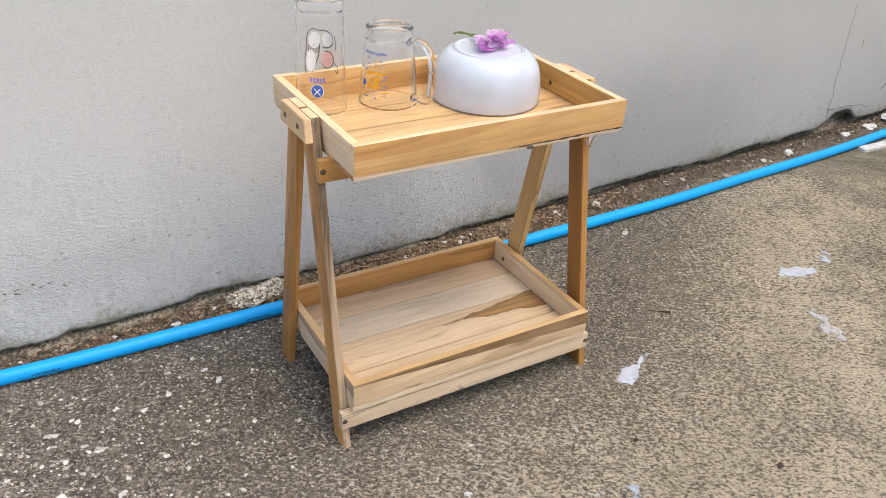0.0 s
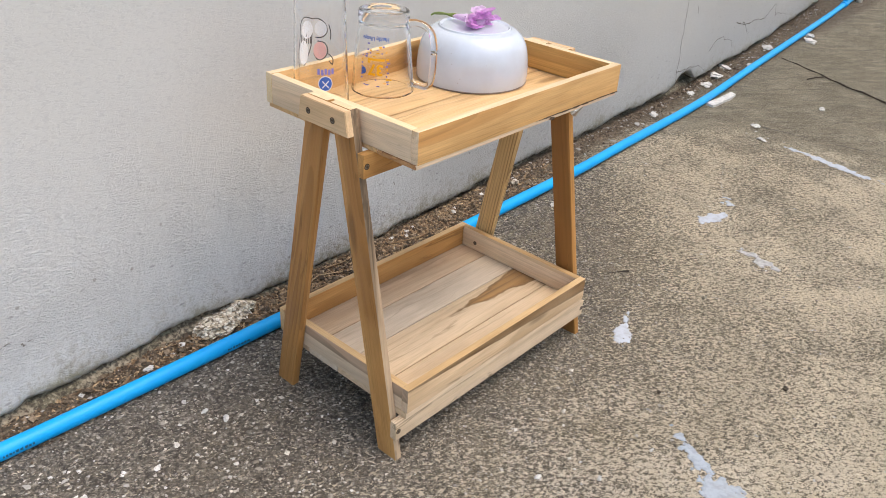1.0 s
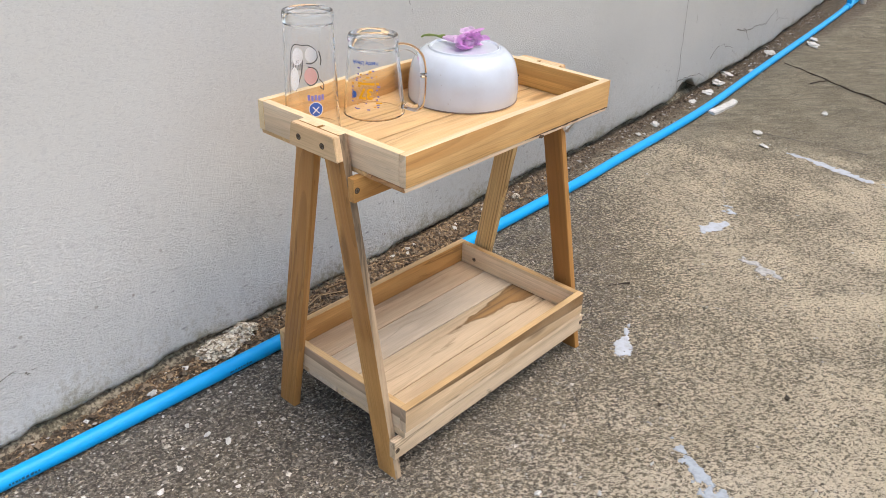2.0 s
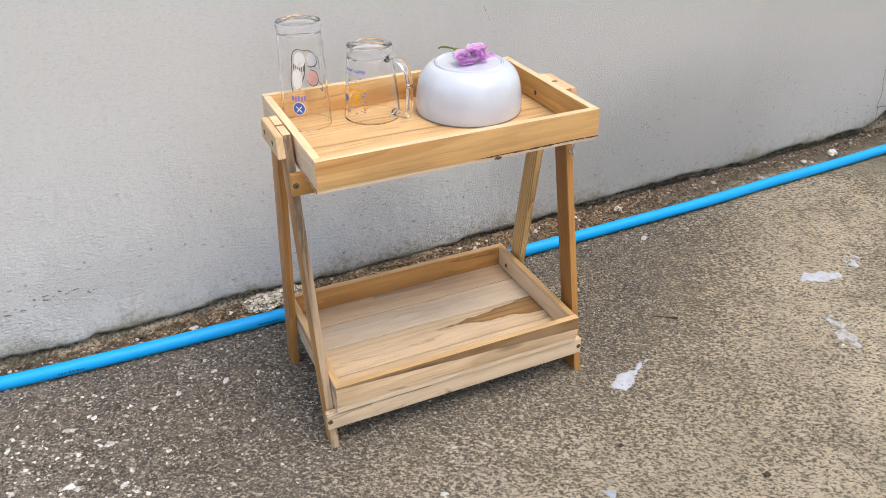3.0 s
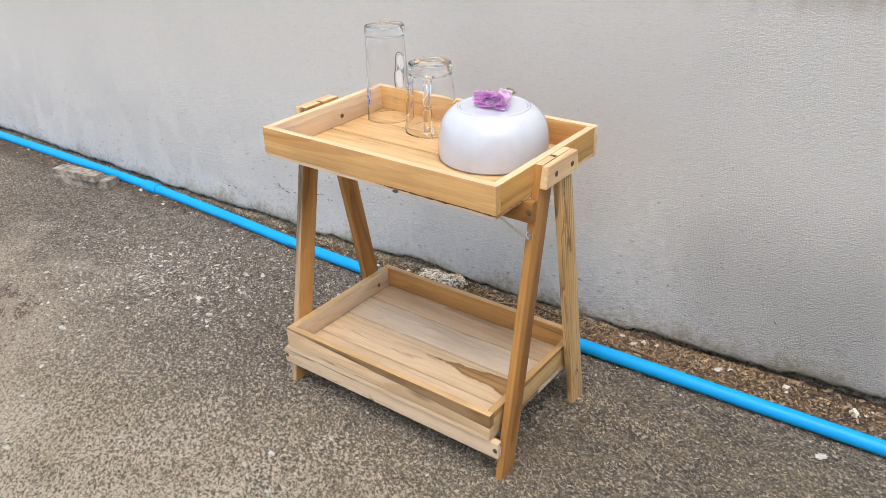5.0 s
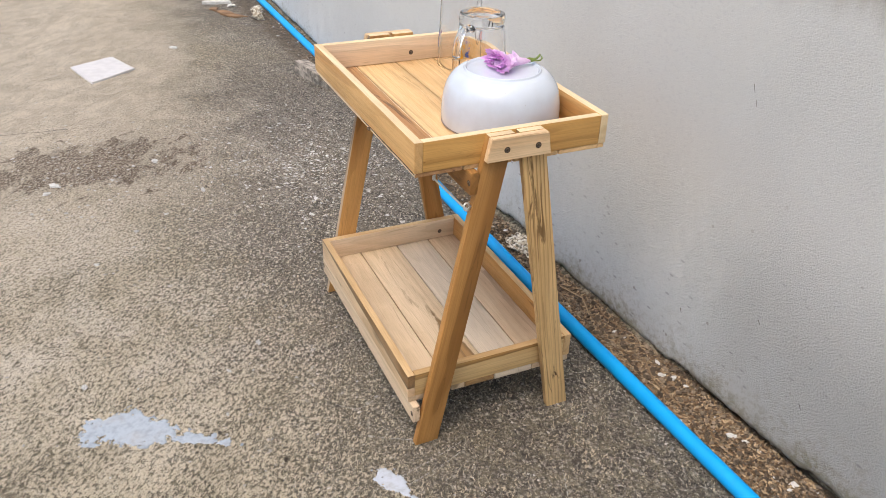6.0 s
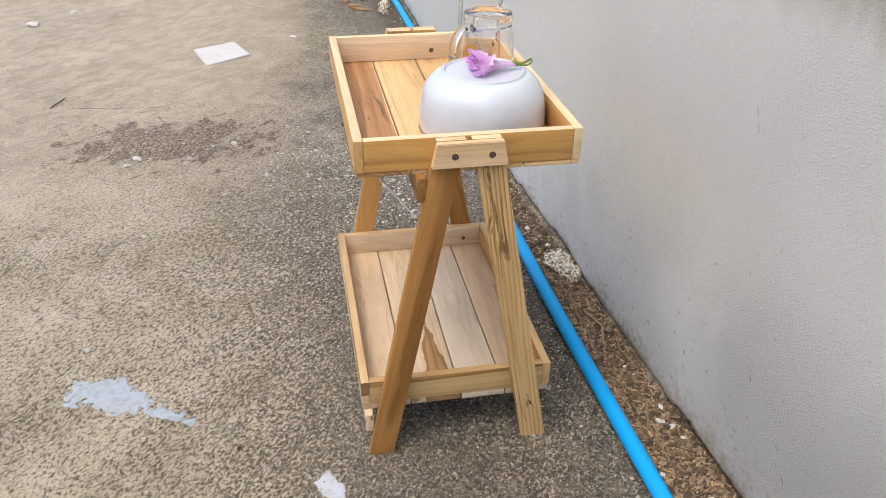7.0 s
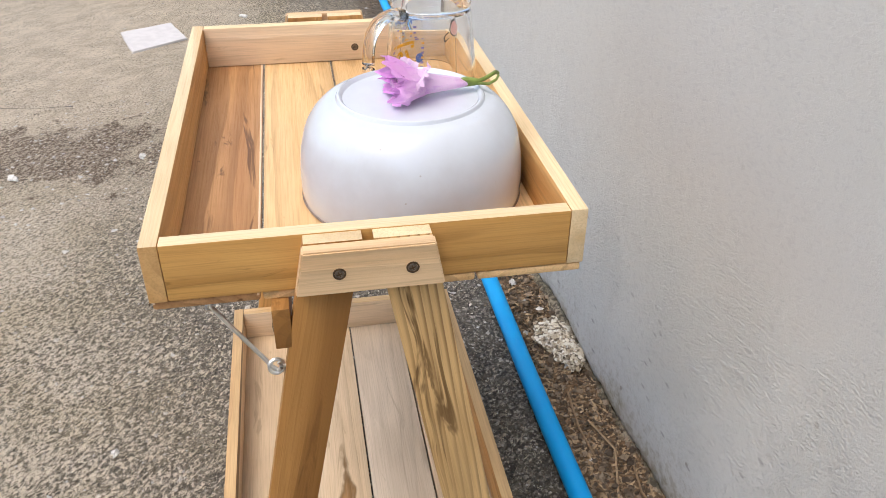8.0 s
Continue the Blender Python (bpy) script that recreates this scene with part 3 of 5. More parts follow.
def tube_bm(points, radius, sides=12, taper=None, flat=1.0, cap=True):
    """A tube along points; taper(k) scales its radius; flat squeezes it across."""
    bm = bmesh.new()
    pts = [Vector(q) for q in points]
    rings = []
    up = Vector((0, 0, 1))
    for k, q in enumerate(pts):
        d = (pts[min(k + 1, len(pts) - 1)] - pts[max(k - 1, 0)]).normalized()
        side = d.cross(up)
        if side.length < 1e-3:
            side = d.cross(Vector((0, 1, 0)))
        side.normalize()
        top = side.cross(d).normalized()
        r = radius * (taper(k / (len(pts) - 1)) if taper else 1.0)
        rings.append([bm.verts.new(q + side * (math.cos(a) * r * flat) + top * (math.sin(a) * r)) for a in (2 * math.pi * j / sides for j in range(sides))])
    for a, b in zip(rings, rings[1:]):
        for j in range(sides):
            n = (j + 1) % sides
            bm.faces.new((a[j], a[n], b[n], b[j]))
    if cap:
        bm.faces.new(rings[0][::-1])
        bm.faces.new(rings[-1])
    bmesh.ops.recalc_face_normals(bm, faces=bm.faces[:])
    return bm


def rock_bm(size, seed, rough=0.35, sub=2):
    """An irregular lump, its base at z = 0."""
    bm = bmesh.new()
    bmesh.ops.create_icosphere(bm, subdivisions=sub, radius=1.0)
    for v in bm.verts:
        d = 1 + rough * noise.noise(v.co * 1.3 + Vector((seed, 0, 0))) + rough * 0.6 * noise.noise(v.co * 3.5 + Vector((0, seed, 0)))
        d += 0.16 * noise.noise(v.co * 9.0 + Vector((seed, seed, 0))) + 0.08 * noise.noise(v.co * 22.0)
        v.co = Vector((v.co.x * d * size[0], v.co.y * d * size[1], v.co.z * d * size[2]))
    low = min(v.co.z for v in bm.verts)
    for v in bm.verts:
        v.co.z = max(v.co.z - low - size[2] * 0.35, -0.002)
    return bm


# ---- the wall's line and the ground ----
WALL_LINE = [(-8.0, 0.25), (-2.4, 0.284), (-1.2, 0.292), (-0.6, 0.309), (0.29, 0.353), (1.0, 0.388), (1.62, 0.415), (2.54, 0.497), (3.46, 0.635), (8.0, 1.31)]


def wall_y(x):
    for (x0, y0), (x1, y1) in zip(WALL_LINE, WALL_LINE[1:]):
        if x <= x1:
            return y0 + (y1 - y0) * (x - x0) / (x1 - x0)
    return WALL_LINE[-1][1]


def grid_mesh(name, xs, ys, place, material, kind="structure"):
    verts = [place(x, y) for y in ys for x in xs]
    w = len(xs)
    faces = [(j * w + i, j * w + i + 1, (j + 1) * w + i + 1, (j + 1) * w + i) for j in range(len(ys) - 1) for i in range(w - 1)]
    me = bpy.data.meshes.new(name)
    me.from_pydata(verts, [], faces)
    me.materials.append(material)
    me.polygons.foreach_set("use_smooth", [True] * len(me.polygons))
    return new(name, me)


def spread(lo, hi, step, outer):
    inner = list(np.arange(lo, hi + 1e-6, step))
    return [lo - o for o in reversed(outer)] + inner + [hi + o for o in outer]


far_steps = [0.3, 1.0, 3.0, 8.0, 20.0, 60.0]


def ground_z(x, y):
    """Level under the stand, a little uneven further off, heaped with soil at the wall."""
    q = Vector((x, y, 0))
    away = min(1.0, max(0.0, (math.hypot(x, y) - 0.45) / 0.6))
    z = -0.0015 * abs(noise.noise(q * 2.0)) * away
    gap = wall_y(x) - y
    if -0.2 < gap < 0.075:
        z += 0.010 * min(1.0, (0.075 - gap) / 0.05) * (0.55 + 0.45 * noise.noise(q * 9.0)) + 0.003 * noise.noise(q * 40.0)
    return z


ground = grid_mesh("ground", spread(-2.6, 4.4, 0.02, far_steps), spread(-1.6, 0.56, 0.02, far_steps),
                   lambda x, y: (x, y, ground_z(x, y)), ground_mat)
tagged(ground, "weathered grey-beige concrete yard with exposed aggregate and stains", "concrete ground", kind="structure")


def hollow(x):
    """How far the mortar has washed out under the plaster's edge."""
    return min(1.0, max(0.0, (x - 0.15) / 0.3)) * (0.75 + 0.5 * noise.noise(Vector((x * 5.0, 2.0, 0.0))))


def ragged(x):
    """Height of the broken lower edge of the plaster."""
    q = Vector((x, 0.3, 0.0))
    step = noise.noise(q * 6.0) + 0.6 * noise.noise(q * 17.0)
    left = min(1.0, max(0.0, (-0.14 - x) / 0.16))
    z = 0.010 + 0.013 * left + 0.006 * (1 if step > 0.12 else 0 if step < -0.15 else (step + 0.15) / 0.27) + 0.003 * noise.noise(q * 3.0)
    z += 0.0035 * noise.noise(q * 45.0) + 0.0035 * noise.noise(q * 120.0)
    z += 0.048 * math.exp(-((x - 1.715) / 0.085) ** 4) + 0.010 * math.exp(-((x + 0.20) / 0.10) ** 2) + 0.022 * hollow(x)
    return max(0.006, z)


def build_wall():
    xs = sorted(set([round(v, 4) for v in np.arange(-2.8, 4.4, 0.006)] + [-8.0, -6.0, -4.0, 5.0, 6.5, 8.0]))
    rel = [0.0, 0.006, 0.014, 0.026, 0.045, 0.07, 0.10, 0.14, 0.2, 0.3, 0.45, 0.7, 1.1, 2.8]
    verts, faces = [], []

    def front(x, k):
        z = ragged(x) + rel[k] if k < len(rel) - 1 else rel[k]
        q = Vector((x, 0.0, z))
        swell = 0.003 * noise.noise(q * 4.0)
        lip = {0: 0.003, 1: 0.001}.get(k, 0.0) + (0.0012 * noise.noise(q * 30.0) + 0.0016 * noise.noise(q * 90.0) if k < 4 else 0.0)
        return (x, wall_y(x) + swell + max(lip, -0.003), z)

    n = len(rel)
    for x in xs:
        verts += [front(x, k) for k in range(n)]
        verts.append((x, wall_y(x) + 0.016 + 0.03 * hollow(x), ragged(x) + 0.004))
    m = n + 1
    for i in range(len(xs) - 1):
        for k in range(n - 1):
            a = i * m + k
            faces.append((a, a + m, a + m + 1, a + 1))
        faces.append((i * m + n, (i + 1) * m + n, (i + 1) * m, i * m))
    me = bpy.data.meshes.new("wall_plaster")
    me.from_pydata(verts, [], faces)
    me.materials.append(wall_paint)
    me.polygons.foreach_set("use_smooth", [True] * len(me.polygons))
    skin = new("plaster", me)
    # the core behind the skin
    bm = bmesh.new()
    line = [(x, wall_y(x) + 0.014) for x in xs]
    rows = []
    for dy, z in ((-0.018, -0.05), (-0.017, 0.003), (-0.014, 0.009), (-0.010, 0.013), (-0.003, 0.016), (0.002, 0.020), (0.004, 0.034), (0.006, 0.06), (0.006, 2.79), (0.16, 2.79), (0.16, -0.05)):
        rough = 0.007 if 0 <= z < 0.04 else 0.0
        lift = 0.006 if 0 < z < 0.02 else 0.0
        deep = 0.034 if z < 0.05 else 0.004
        rows.append([bm.verts.new((x, y + dy + deep * hollow(x) + rough * (noise.noise(Vector((x * 26, z * 40, 0))) + 0.7 * noise.noise(Vector((x * 70, z * 90, 3)))), z + lift * (noise.noise(Vector((x * 9, 0, 7))) + 0.5 * noise.noise(Vector((x * 60, z * 80, 9)))))) for x, y in line])
    for a, b in zip(rows, rows[1:] + rows[:1]):
        for i in range(len(xs) - 1):
            bm.faces.new((a[i], a[i + 1], b[i + 1], b[i]))
    bm.faces.new([r[0] for r in rows])
    bm.faces.new([r[-1] for r in rows][::-1])
    bmesh.ops.recalc_face_normals(bm, faces=bm.faces[:])
    core = part("wall_north", bm, core_mat, None)
    tagged(core, "off-white painted plaster wall with a crumbling dirty foot", "wall", kind="structure")
    skin.parent = core
    skin["label"] = "rough off-white painted plaster, broken along its lower edge"
    return core


wall = build_wall()

# an unseen plain wall, added to block sky light and dim the right side
bm = box_bm(7.0, 0.16, 2.9, 0.004)
south = part("light_blocking_wall", bm, wall_paint, None, "", pose(4.75, -2.9, 1.45))
tagged(south, "unseen plain wall added to block sky light from the right", "wall", kind="structure")


def wall_crack(points, width, seed):
    """A thin crack that follows points (x, z) on the wall."""
    pts = []
    for (x0, z0), (x1, z1) in zip(points, points[1:]):
        for k in range(12):
            t = k / 12
            x, z = x0 + (x1 - x0) * t, z0 + (z1 - z0) * t
            q = Vector((x * 30, z * 30, seed))
            pts.append((x + 0.008 * noise.noise(q), z + 0.008 * noise.noise(q + Vector((9, 0, 0)))))
    bm = bmesh.new()
    rows = []
    for k, (x, z) in enumerate(pts):
        a, b = pts[max(0, k - 1)], pts[min(len(pts) - 1, k + 1)]
        d = Vector((b[0] - a[0], b[1] - a[1])).normalized()
        w = width * (0.35 + abs(noise.noise(Vector((k * 0.7, seed, 0))))) * (1 - 0.8 * k / len(pts))
        rows.append([bm.verts.new((x - d.y * s * w, wall_y(x) - 0.0036 + (0.0 if s else -0.0006), z + d.x * s * w)) for s in (-1, 0, 1)])
    for a, b in zip(rows, rows[1:]):
        for j in range(2):
            bm.faces.new((a[j], a[j + 1], b[j + 1], b[j]))
    return part("crack", bm, crack_mat, wall, "hairline crack in the plaster")


wall_crack([(1.632, 0.027), (1.626, 0.07), (1.622, 0.122), (1.613, 0.209), (1.607, 0.308), (1.600, 0.42)], 0.0022, 1)
wall_crack([(1.62, 0.096), (1.665, 0.085), (1.722, 0.090), (1.807, 0.077), (1.85, 0.066), (1.90, 0.035)], 0.0026, 2)
wall_crack([(1.903, 0.112), (1.94, 0.135), (2.0, 0.147), (2.07, 0.125), (2.133, 0.108), (2.152, 0.082)], 0.0030, 3)
wall_crack([(2.14, 0.173), (2.21, 0.158), (2.298, 0.146), (2.40, 0.150), (2.494, 0.133), (2.57, 0.160), (2.632, 0.172), (2.67, 0.12), (2.75, 0.115), (2.94, 0.075)], 0.0036, 4)
wall_crack([(2.22, 0.165), (2.27, 0.135), (2.315, 0.100)], 0.0036, 5)
wall_crack([(1.700, 0.300), (1.706, 0.270)], 0.0022, 9)
wall_crack([(0.493, 0.126), (0.499, 0.119)], 0.0022, 10)
wall_crack([(0.238, 0.135), (0.243, 0.127)], 0.0020, 11)
wall_crack([(0.393, 0.209), (0.398, 0.204)], 0.0018, 12)
wall_crack([(0.287, 0.549), (0.291, 0.539)], 0.0009, 6)
wall_crack([(0.292, 0.530), (0.295, 0.519)], 0.0006, 8)
wall_crack([(0.735, 0.60), (0.752, 0.585), (0.76, 0.568)], 0.0012, 7)
rnd = random.Random(31)
for cx, cz, cl in ((-0.745, 0.126, 0.075), (-0.665, 0.133, 0.05), (-0.565, 0.131, 0.03), (-0.62, 0.139, 0.04), (-0.95, 0.09, 0.06)):
    for k in range(max(2, int(cl / 0.009))):
        a = cx + cl * rnd.random()
        b, w = cz + rnd.gauss(0.0, 0.004), rnd.uniform(0.004, 0.013)
        wall_crack([(a, b), (a + w * 0.5, b + rnd.uniform(-0.002, 0.003)), (a + w, b + rnd.uniform(-0.002, 0.002))], rnd.uniform(0.0012, 0.0030), a + b)


# ---- the blue pipe along the wall ----
PIPE = [(-6.0, 0.215), (-3.2, 0.245), (-2.2, 0.260), (-1.4, 0.270), (-0.97, 0.261), (-0.6, 0.245), (-0.2, 0.243), (0.05, 0.246), (0.28, 0.252), (0.60, 0.260), (0.86, 0.267), (1.10, 0.282), (1.62, 0.312), (2.28, 0.388), (3.24, 0.497), (3.76, 0.563), (6.0, 0.86)]


def smooth_line(knots, per=10):
    out = []
    for i in range(len(knots) - 1):
        p0, p1, p2, p3 = (Vector(knots[max(0, min(len(knots) - 1, i + d))]) for d in (-1, 0, 1, 2))
        for k in range(per):
            t = k / per
            out.append(0.5 * ((2 * p1) + (p2 - p0) * t + (2 * p0 - 5 * p1 + 4 * p2 - p3) * t * t + (3 * p1 - p0 - 3 * p2 + p3) * t ** 3))
    out.append(Vector(knots[-1]))
    return out


PIPE_R = 0.0132
pipe_pts = [(q.x, q.y, PIPE_R + 0.001) for q in smooth_line(PIPE)]
pipe = thing("water_pipe", (0, 0, 0), "bright blue plastic water pipe lying on the concrete along the wall", "pipe")
part("pipe_run", tube_bm(pipe_pts, PIPE_R, 20), pipe_blue, pipe)


def sleeve(x, length, radius):
    near = min(range(len(pipe_pts)), key=lambda k: abs(pipe_pts[k][0] - x))
    a, b = Vector(pipe_pts[near - 1]), Vector(pipe_pts[near + 1])
    d = (b - a).normalized()
    c = a + (b - a) * ((x - a.x) / (b.x - a.x))
    pts = [c + d * length * s for s in (-0.5, -0.47, 0.47, 0.5)]
    return tube_bm(pts, radius, 20, lambda t: 0.93 if t in (0.0, 1.0) else 1.0)


part("coupling", sleeve(-1.25, 0.06, 0.0165), pipe_blue, pipe, "blue pipe coupling")
part("tee", sleeve(3.77, 0.09, 0.0175), pipe_blue, pipe, "blue tee fitting")
part("riser", tube_bm([(3.77, 0.5645, 0.014), (3.77, 0.5645, 0.5), (3.77, 0.5645, 1.2)], PIPE_R, 16), pipe_blue, pipe, "upright blue branch pipe")


def pipe_print(x0, count, seed):
    """Rows of tiny unreadable marks printed on the pipe."""
    rnd = random.Random(seed)
    bm = bmesh.new()
    x = x0
    for _ in range(count):
        w = rnd.uniform(0.002, 0.005)
        near = min(range(len(pipe_pts) - 1), key=lambda k: abs(pipe_pts[k][0] - x))
        y = pipe_pts[near][1] + (pipe_pts[near + 1][1] - pipe_pts[near][1]) * (x - pipe_pts[near][0]) / (pipe_pts[near + 1][0] - pipe_pts[near][0])
        quad = []
        for xx, a in ((x, 188), (x + w, 188), (x + w, 172 + rnd.uniform(-4, 4)), (x, 172)):
            quad.append(bm.verts.new((xx, y + (PIPE_R + 0.0003) * math.cos(radians(a)), PIPE_R + 0.001 + (PIPE_R + 0.0003) * math.sin(radians(360 - a + 0)) * -1)))
        bm.faces.new(quad)
        x += w + rnd.uniform(0.001, 0.0025)
    return part("print_bars", bm, ink_pipe, pipe, "faded illegible black printing")


pipe_print(-0.64, 9, 1)
pipe_print(-0.27, 9, 2)

post = thing("beige_pipe", (3.98, 0.555, 0.0), "short beige plastic pipe standing on the concrete by the wall", "pipe")
part("pipe_body", tube_bm([(0, 0, -0.01), (0, 0, 0.5), (0, 0, 1.2)], 0.015, 16), beige_pipe_mat, post)


# ---- the wooden stand ----
T = 0.012           # thickness of the thin boards


def board(name, length, width, thick, material, parent, at, label="", bevel=0.0011, edge=None, ends=False, chamfer=None):
    """A board with its grain along its own x."""
    bm = box_bm(length, width, thick, bevel)
    if edge:
        for f in bm.faces:
            f.material_index = 1 if f.normal.y > 0.8 or (ends and abs(f.normal.x) > 0.8) else 0
    ob = part(name, bm, material, parent, label, at)
    if edge or chamfer:
        ob.data.materials.append(edge or chamfer)
    # chamfers get their own tone, standing for light caught along the seams
    if chamfer:
        for f in ob.data.polygons:
            if 0.15 < f.normal.z < 0.97 and abs(f.normal.y) > 0.2:
                f.material_index = 1
    return ob


def screw(parent, at, r=0.0030):
    """A countersunk screw head in a dark hole, its axis along the local z."""
    bm = lathe_bm([(0.0, 0.0004), (r, 0.0004), (r * 1.12, -0.003), (0.0, -0.003)], 16, False)
    heads = len(bm.faces)
    for rot in (0, 90):
        bmesh.ops.create_cube(bm, size=1.0, matrix=pose(0, 0, 0.0005, 0, 0, rot + 20) @ Matrix.Diagonal((r * 1.3, r * 0.3, 0.0006, 1)))
    ring = lathe_bm([(r * 1.05, 0.0002), (r * 1.45, 0.0003), (r * 1.45, -0.002), (r * 1.05, -0.002)], 16)
    me = bpy.data.meshes.new("ring")
    ring.to_mesh(me)
    ring.free()
    bm.from_mesh(me)
    bpy.data.meshes.remove(me)
    bm.faces.ensure_lookup_table()
    for f in bm.faces[heads:]:
        f.material_index = 1
    ob = part("screw", bm, screw_mat, parent, "dark countersunk screw", at)
    ob.data.materials.append(hole_mat)
    return ob


stand = thing("tray_stand", (0, 0, 0), "golden teak A-frame stand with splayed legs on the concrete", "stand")
SLOPE = 0.196


def leg(y_front, lean, x, h, material, greyed=False):
    """A flat leg, sheared along y so that its foot and head are level. lean: y gained per metre of height."""
    w = 0.038
    bm = bmesh.new()
    vs = []
    for z in (0.0, h):
        for dy in (0.0, w):
            for dx in (-T / 2, T / 2):
                vs.append((dx, y_front + dy + lean * z, z))
    # the mesh is kept in the board's own frame: x along the grain
    frame_m = Matrix.Translation((x, y_front + w / 2 + lean * h / 2, h / 2)) @ Matrix(((0, 0, 1, 0), (lean / math.hypot(1, lean), 1 / math.hypot(1, lean), 0, 0), (1 / math.hypot(1, lean), -lean / math.hypot(1, lean), 0, 0), (0, 0, 0, 1)))
    inv = frame_m.inverted()
    verts = [bm.verts.new(inv @ Vector((x + a, b, c))) for a, b, c in vs]
    for f in ((0, 1, 3, 2), (4, 6, 7, 5), (0, 2, 6, 4), (1, 5, 7, 3), (0, 4, 5, 1), (2, 3, 7, 6)):
        bm.faces.new([verts[k] for k in f])
    bmesh.ops.recalc_face_normals(bm, faces=bm.faces[:])
    bmesh.ops.bevel(bm, geom=bm.edges[:], offset=0.001, segments=2, affect="EDGES", profile=0.6)
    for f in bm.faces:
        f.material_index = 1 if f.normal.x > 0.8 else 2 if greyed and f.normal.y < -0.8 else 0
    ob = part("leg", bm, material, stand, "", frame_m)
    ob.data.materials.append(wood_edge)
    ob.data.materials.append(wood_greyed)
    return ob


for sx, fmat, bmat in ((-1, wood_leg, wood_leg), (1, wood_dark, wood_striped)):
    x = sx * 0.2335
    up = 0.004 if sx < 0 else 0.0
    leg(-0.146, SLOPE, x, 0.511 + up, fmat, sx < 0)
    leg(0.094, -0.186, x, 0.511 + up, bmat)
    # the outer plate that ties the two legs at the top
    bm = bmesh.new()
    lo, hi = 0.478, 0.5105
    prof = [(-0.146 + SLOPE * lo - 0.001, lo), (0.132 - 0.186 * lo + 0.001, lo), (0.132 - 0.186 * hi + 0.001, hi), (-0.146 + SLOPE * hi - 0.001, hi)]
    a = [bm.verts.new((-(y + 0.006) if sx > 0 else (y + 0.006), z - 0.498, -0.0055)) for y, z in prof]
    b = [bm.verts.new((v.co.x, v.co.y, 0.0055)) for v in a]
    bm.faces.new(a)
    bm.faces.new(b)
    for k in range(4):
        bm.faces.new((a[k], a[(k + 1) % 4], b[(k + 1) % 4], b[k]))
    bmesh.ops.recalc_face_normals(bm, faces=bm.faces[:])
    bmesh.ops.bevel(bm, geom=bm.edges[:], offset=0.001, segments=2, affect="EDGES")
    place = Matrix.Translation((sx * 0.2452, -0.006, 0.498 + up)) @ Matrix(((0, 0, sx, 0), (-1 if sx > 0 else 1, 0, 0, 0), (0, 1, 0, 0), (0, 0, 0, 1)))
    plate = part("top_plate", bm, wood_plate, stand, "tan teak plate screwed over the leg tops", place)
    face = Matrix.Rotation(radians(90 * sx), 4, "Y")
    for sy in (-0.0245, 0.0225):
        inv = place.inverted()
        screw(plate, inv @ Matrix.Translation((sx * 0.2508, sy, 0.4935 + up)) @ face)

# rails that carry the two trays
for name, y, z, h, length, mat in (("upper_rail", -0.0645, 0.4455, 0.033, 0.479, wood_dark), ("lower_rail", -0.1425, 0.0595, 0.031, 0.478, wood_rail)):
    rail = board(name, length, h, T, mat, stand, pose(-0.005 if z < 0.2 else 0.0, y, z, 90, 0, 0))
    if y < 0:
        for sx in (-1, 1):
            screw(rail, rail.matrix_basis.inverted() @ pose(sx * 0.234 - (0.005 if z < 0.2 else 0.0), y - T / 2, z, 90, 0, 0), 0.003)


def tray(name, x0, x1, y0, y1, z0, floor, height, label, mats, seams, planks, top, inner=None):
    """An open tray: four upright boards on a floor of planks."""
    cx, cy = (x0 + x1) / 2, (y0 + y1) / 2
    ob = thing(name, (cx, cy, z0), label, "tray", "trays of the stand")
    front, back, left, right = mats
    zc = floor + height / 2
    fb = board("front_board", x1 - x0, height, T, front, ob, pose(0, y0 + T / 2 - cy, zc, 90, 0, 0), edge=top)
    fb.data.materials.append(left)
    for f in fb.data.polygons:
        if f.normal.x < -0.8:
            f.material_index = 2
    board("back_board", x1 - x0, height, T, back, ob, pose(0, y1 - T / 2 - cy, zc, 90, 0, 0), edge=top, ends=True)
    for sx, m, xx in ((-1, left, x0 + T / 2), (1, right, x1 - T / 2)):
        b = board("side_board", y1 - y0 - 2 * T - 0.0004, height - 0.0006, T, m, ob, pose(xx - cx, 0, zc, 90, 0, 90), edge=top)
        if inner:
            b.data.materials.append(inner)
            for f in b.data.polygons:
                if f.normal.z * sx < -0.8:
                    f.material_index = 2
        sy = 0.026 if z0 > 0.3 else 0.093
        at = pose(xx - cx - sx * T / 2, sy - cy, floor + 0.015, 0, -90 * sx, 0)
        screw(b, b.matrix_basis.inverted() @ at, 0.0028)
    edges = [y0 + 0.0004] + list(seams) + [y1 - 0.0004]
    for k, (a, b) in enumerate(zip(edges, edges[1:])):
        board("plank", x1 - x0 - 0.001 - 0.002 * (k % 2), b - a - 0.0018, floor - 0.0004, planks[k], ob, pose(0.0006 * (k - 1.5), (a + b) / 2 - cy, floor / 2 - 0.0003 * (k % 2), 0, 0, 180 if k == 0 else 0), "", 0.0020 if z0 > 0.3 else 0.0014, wood_pale if k == 0 else None, k > 0 and z0 > 0.3, wood_rim if z0 > 0.3 else None)
    return ob


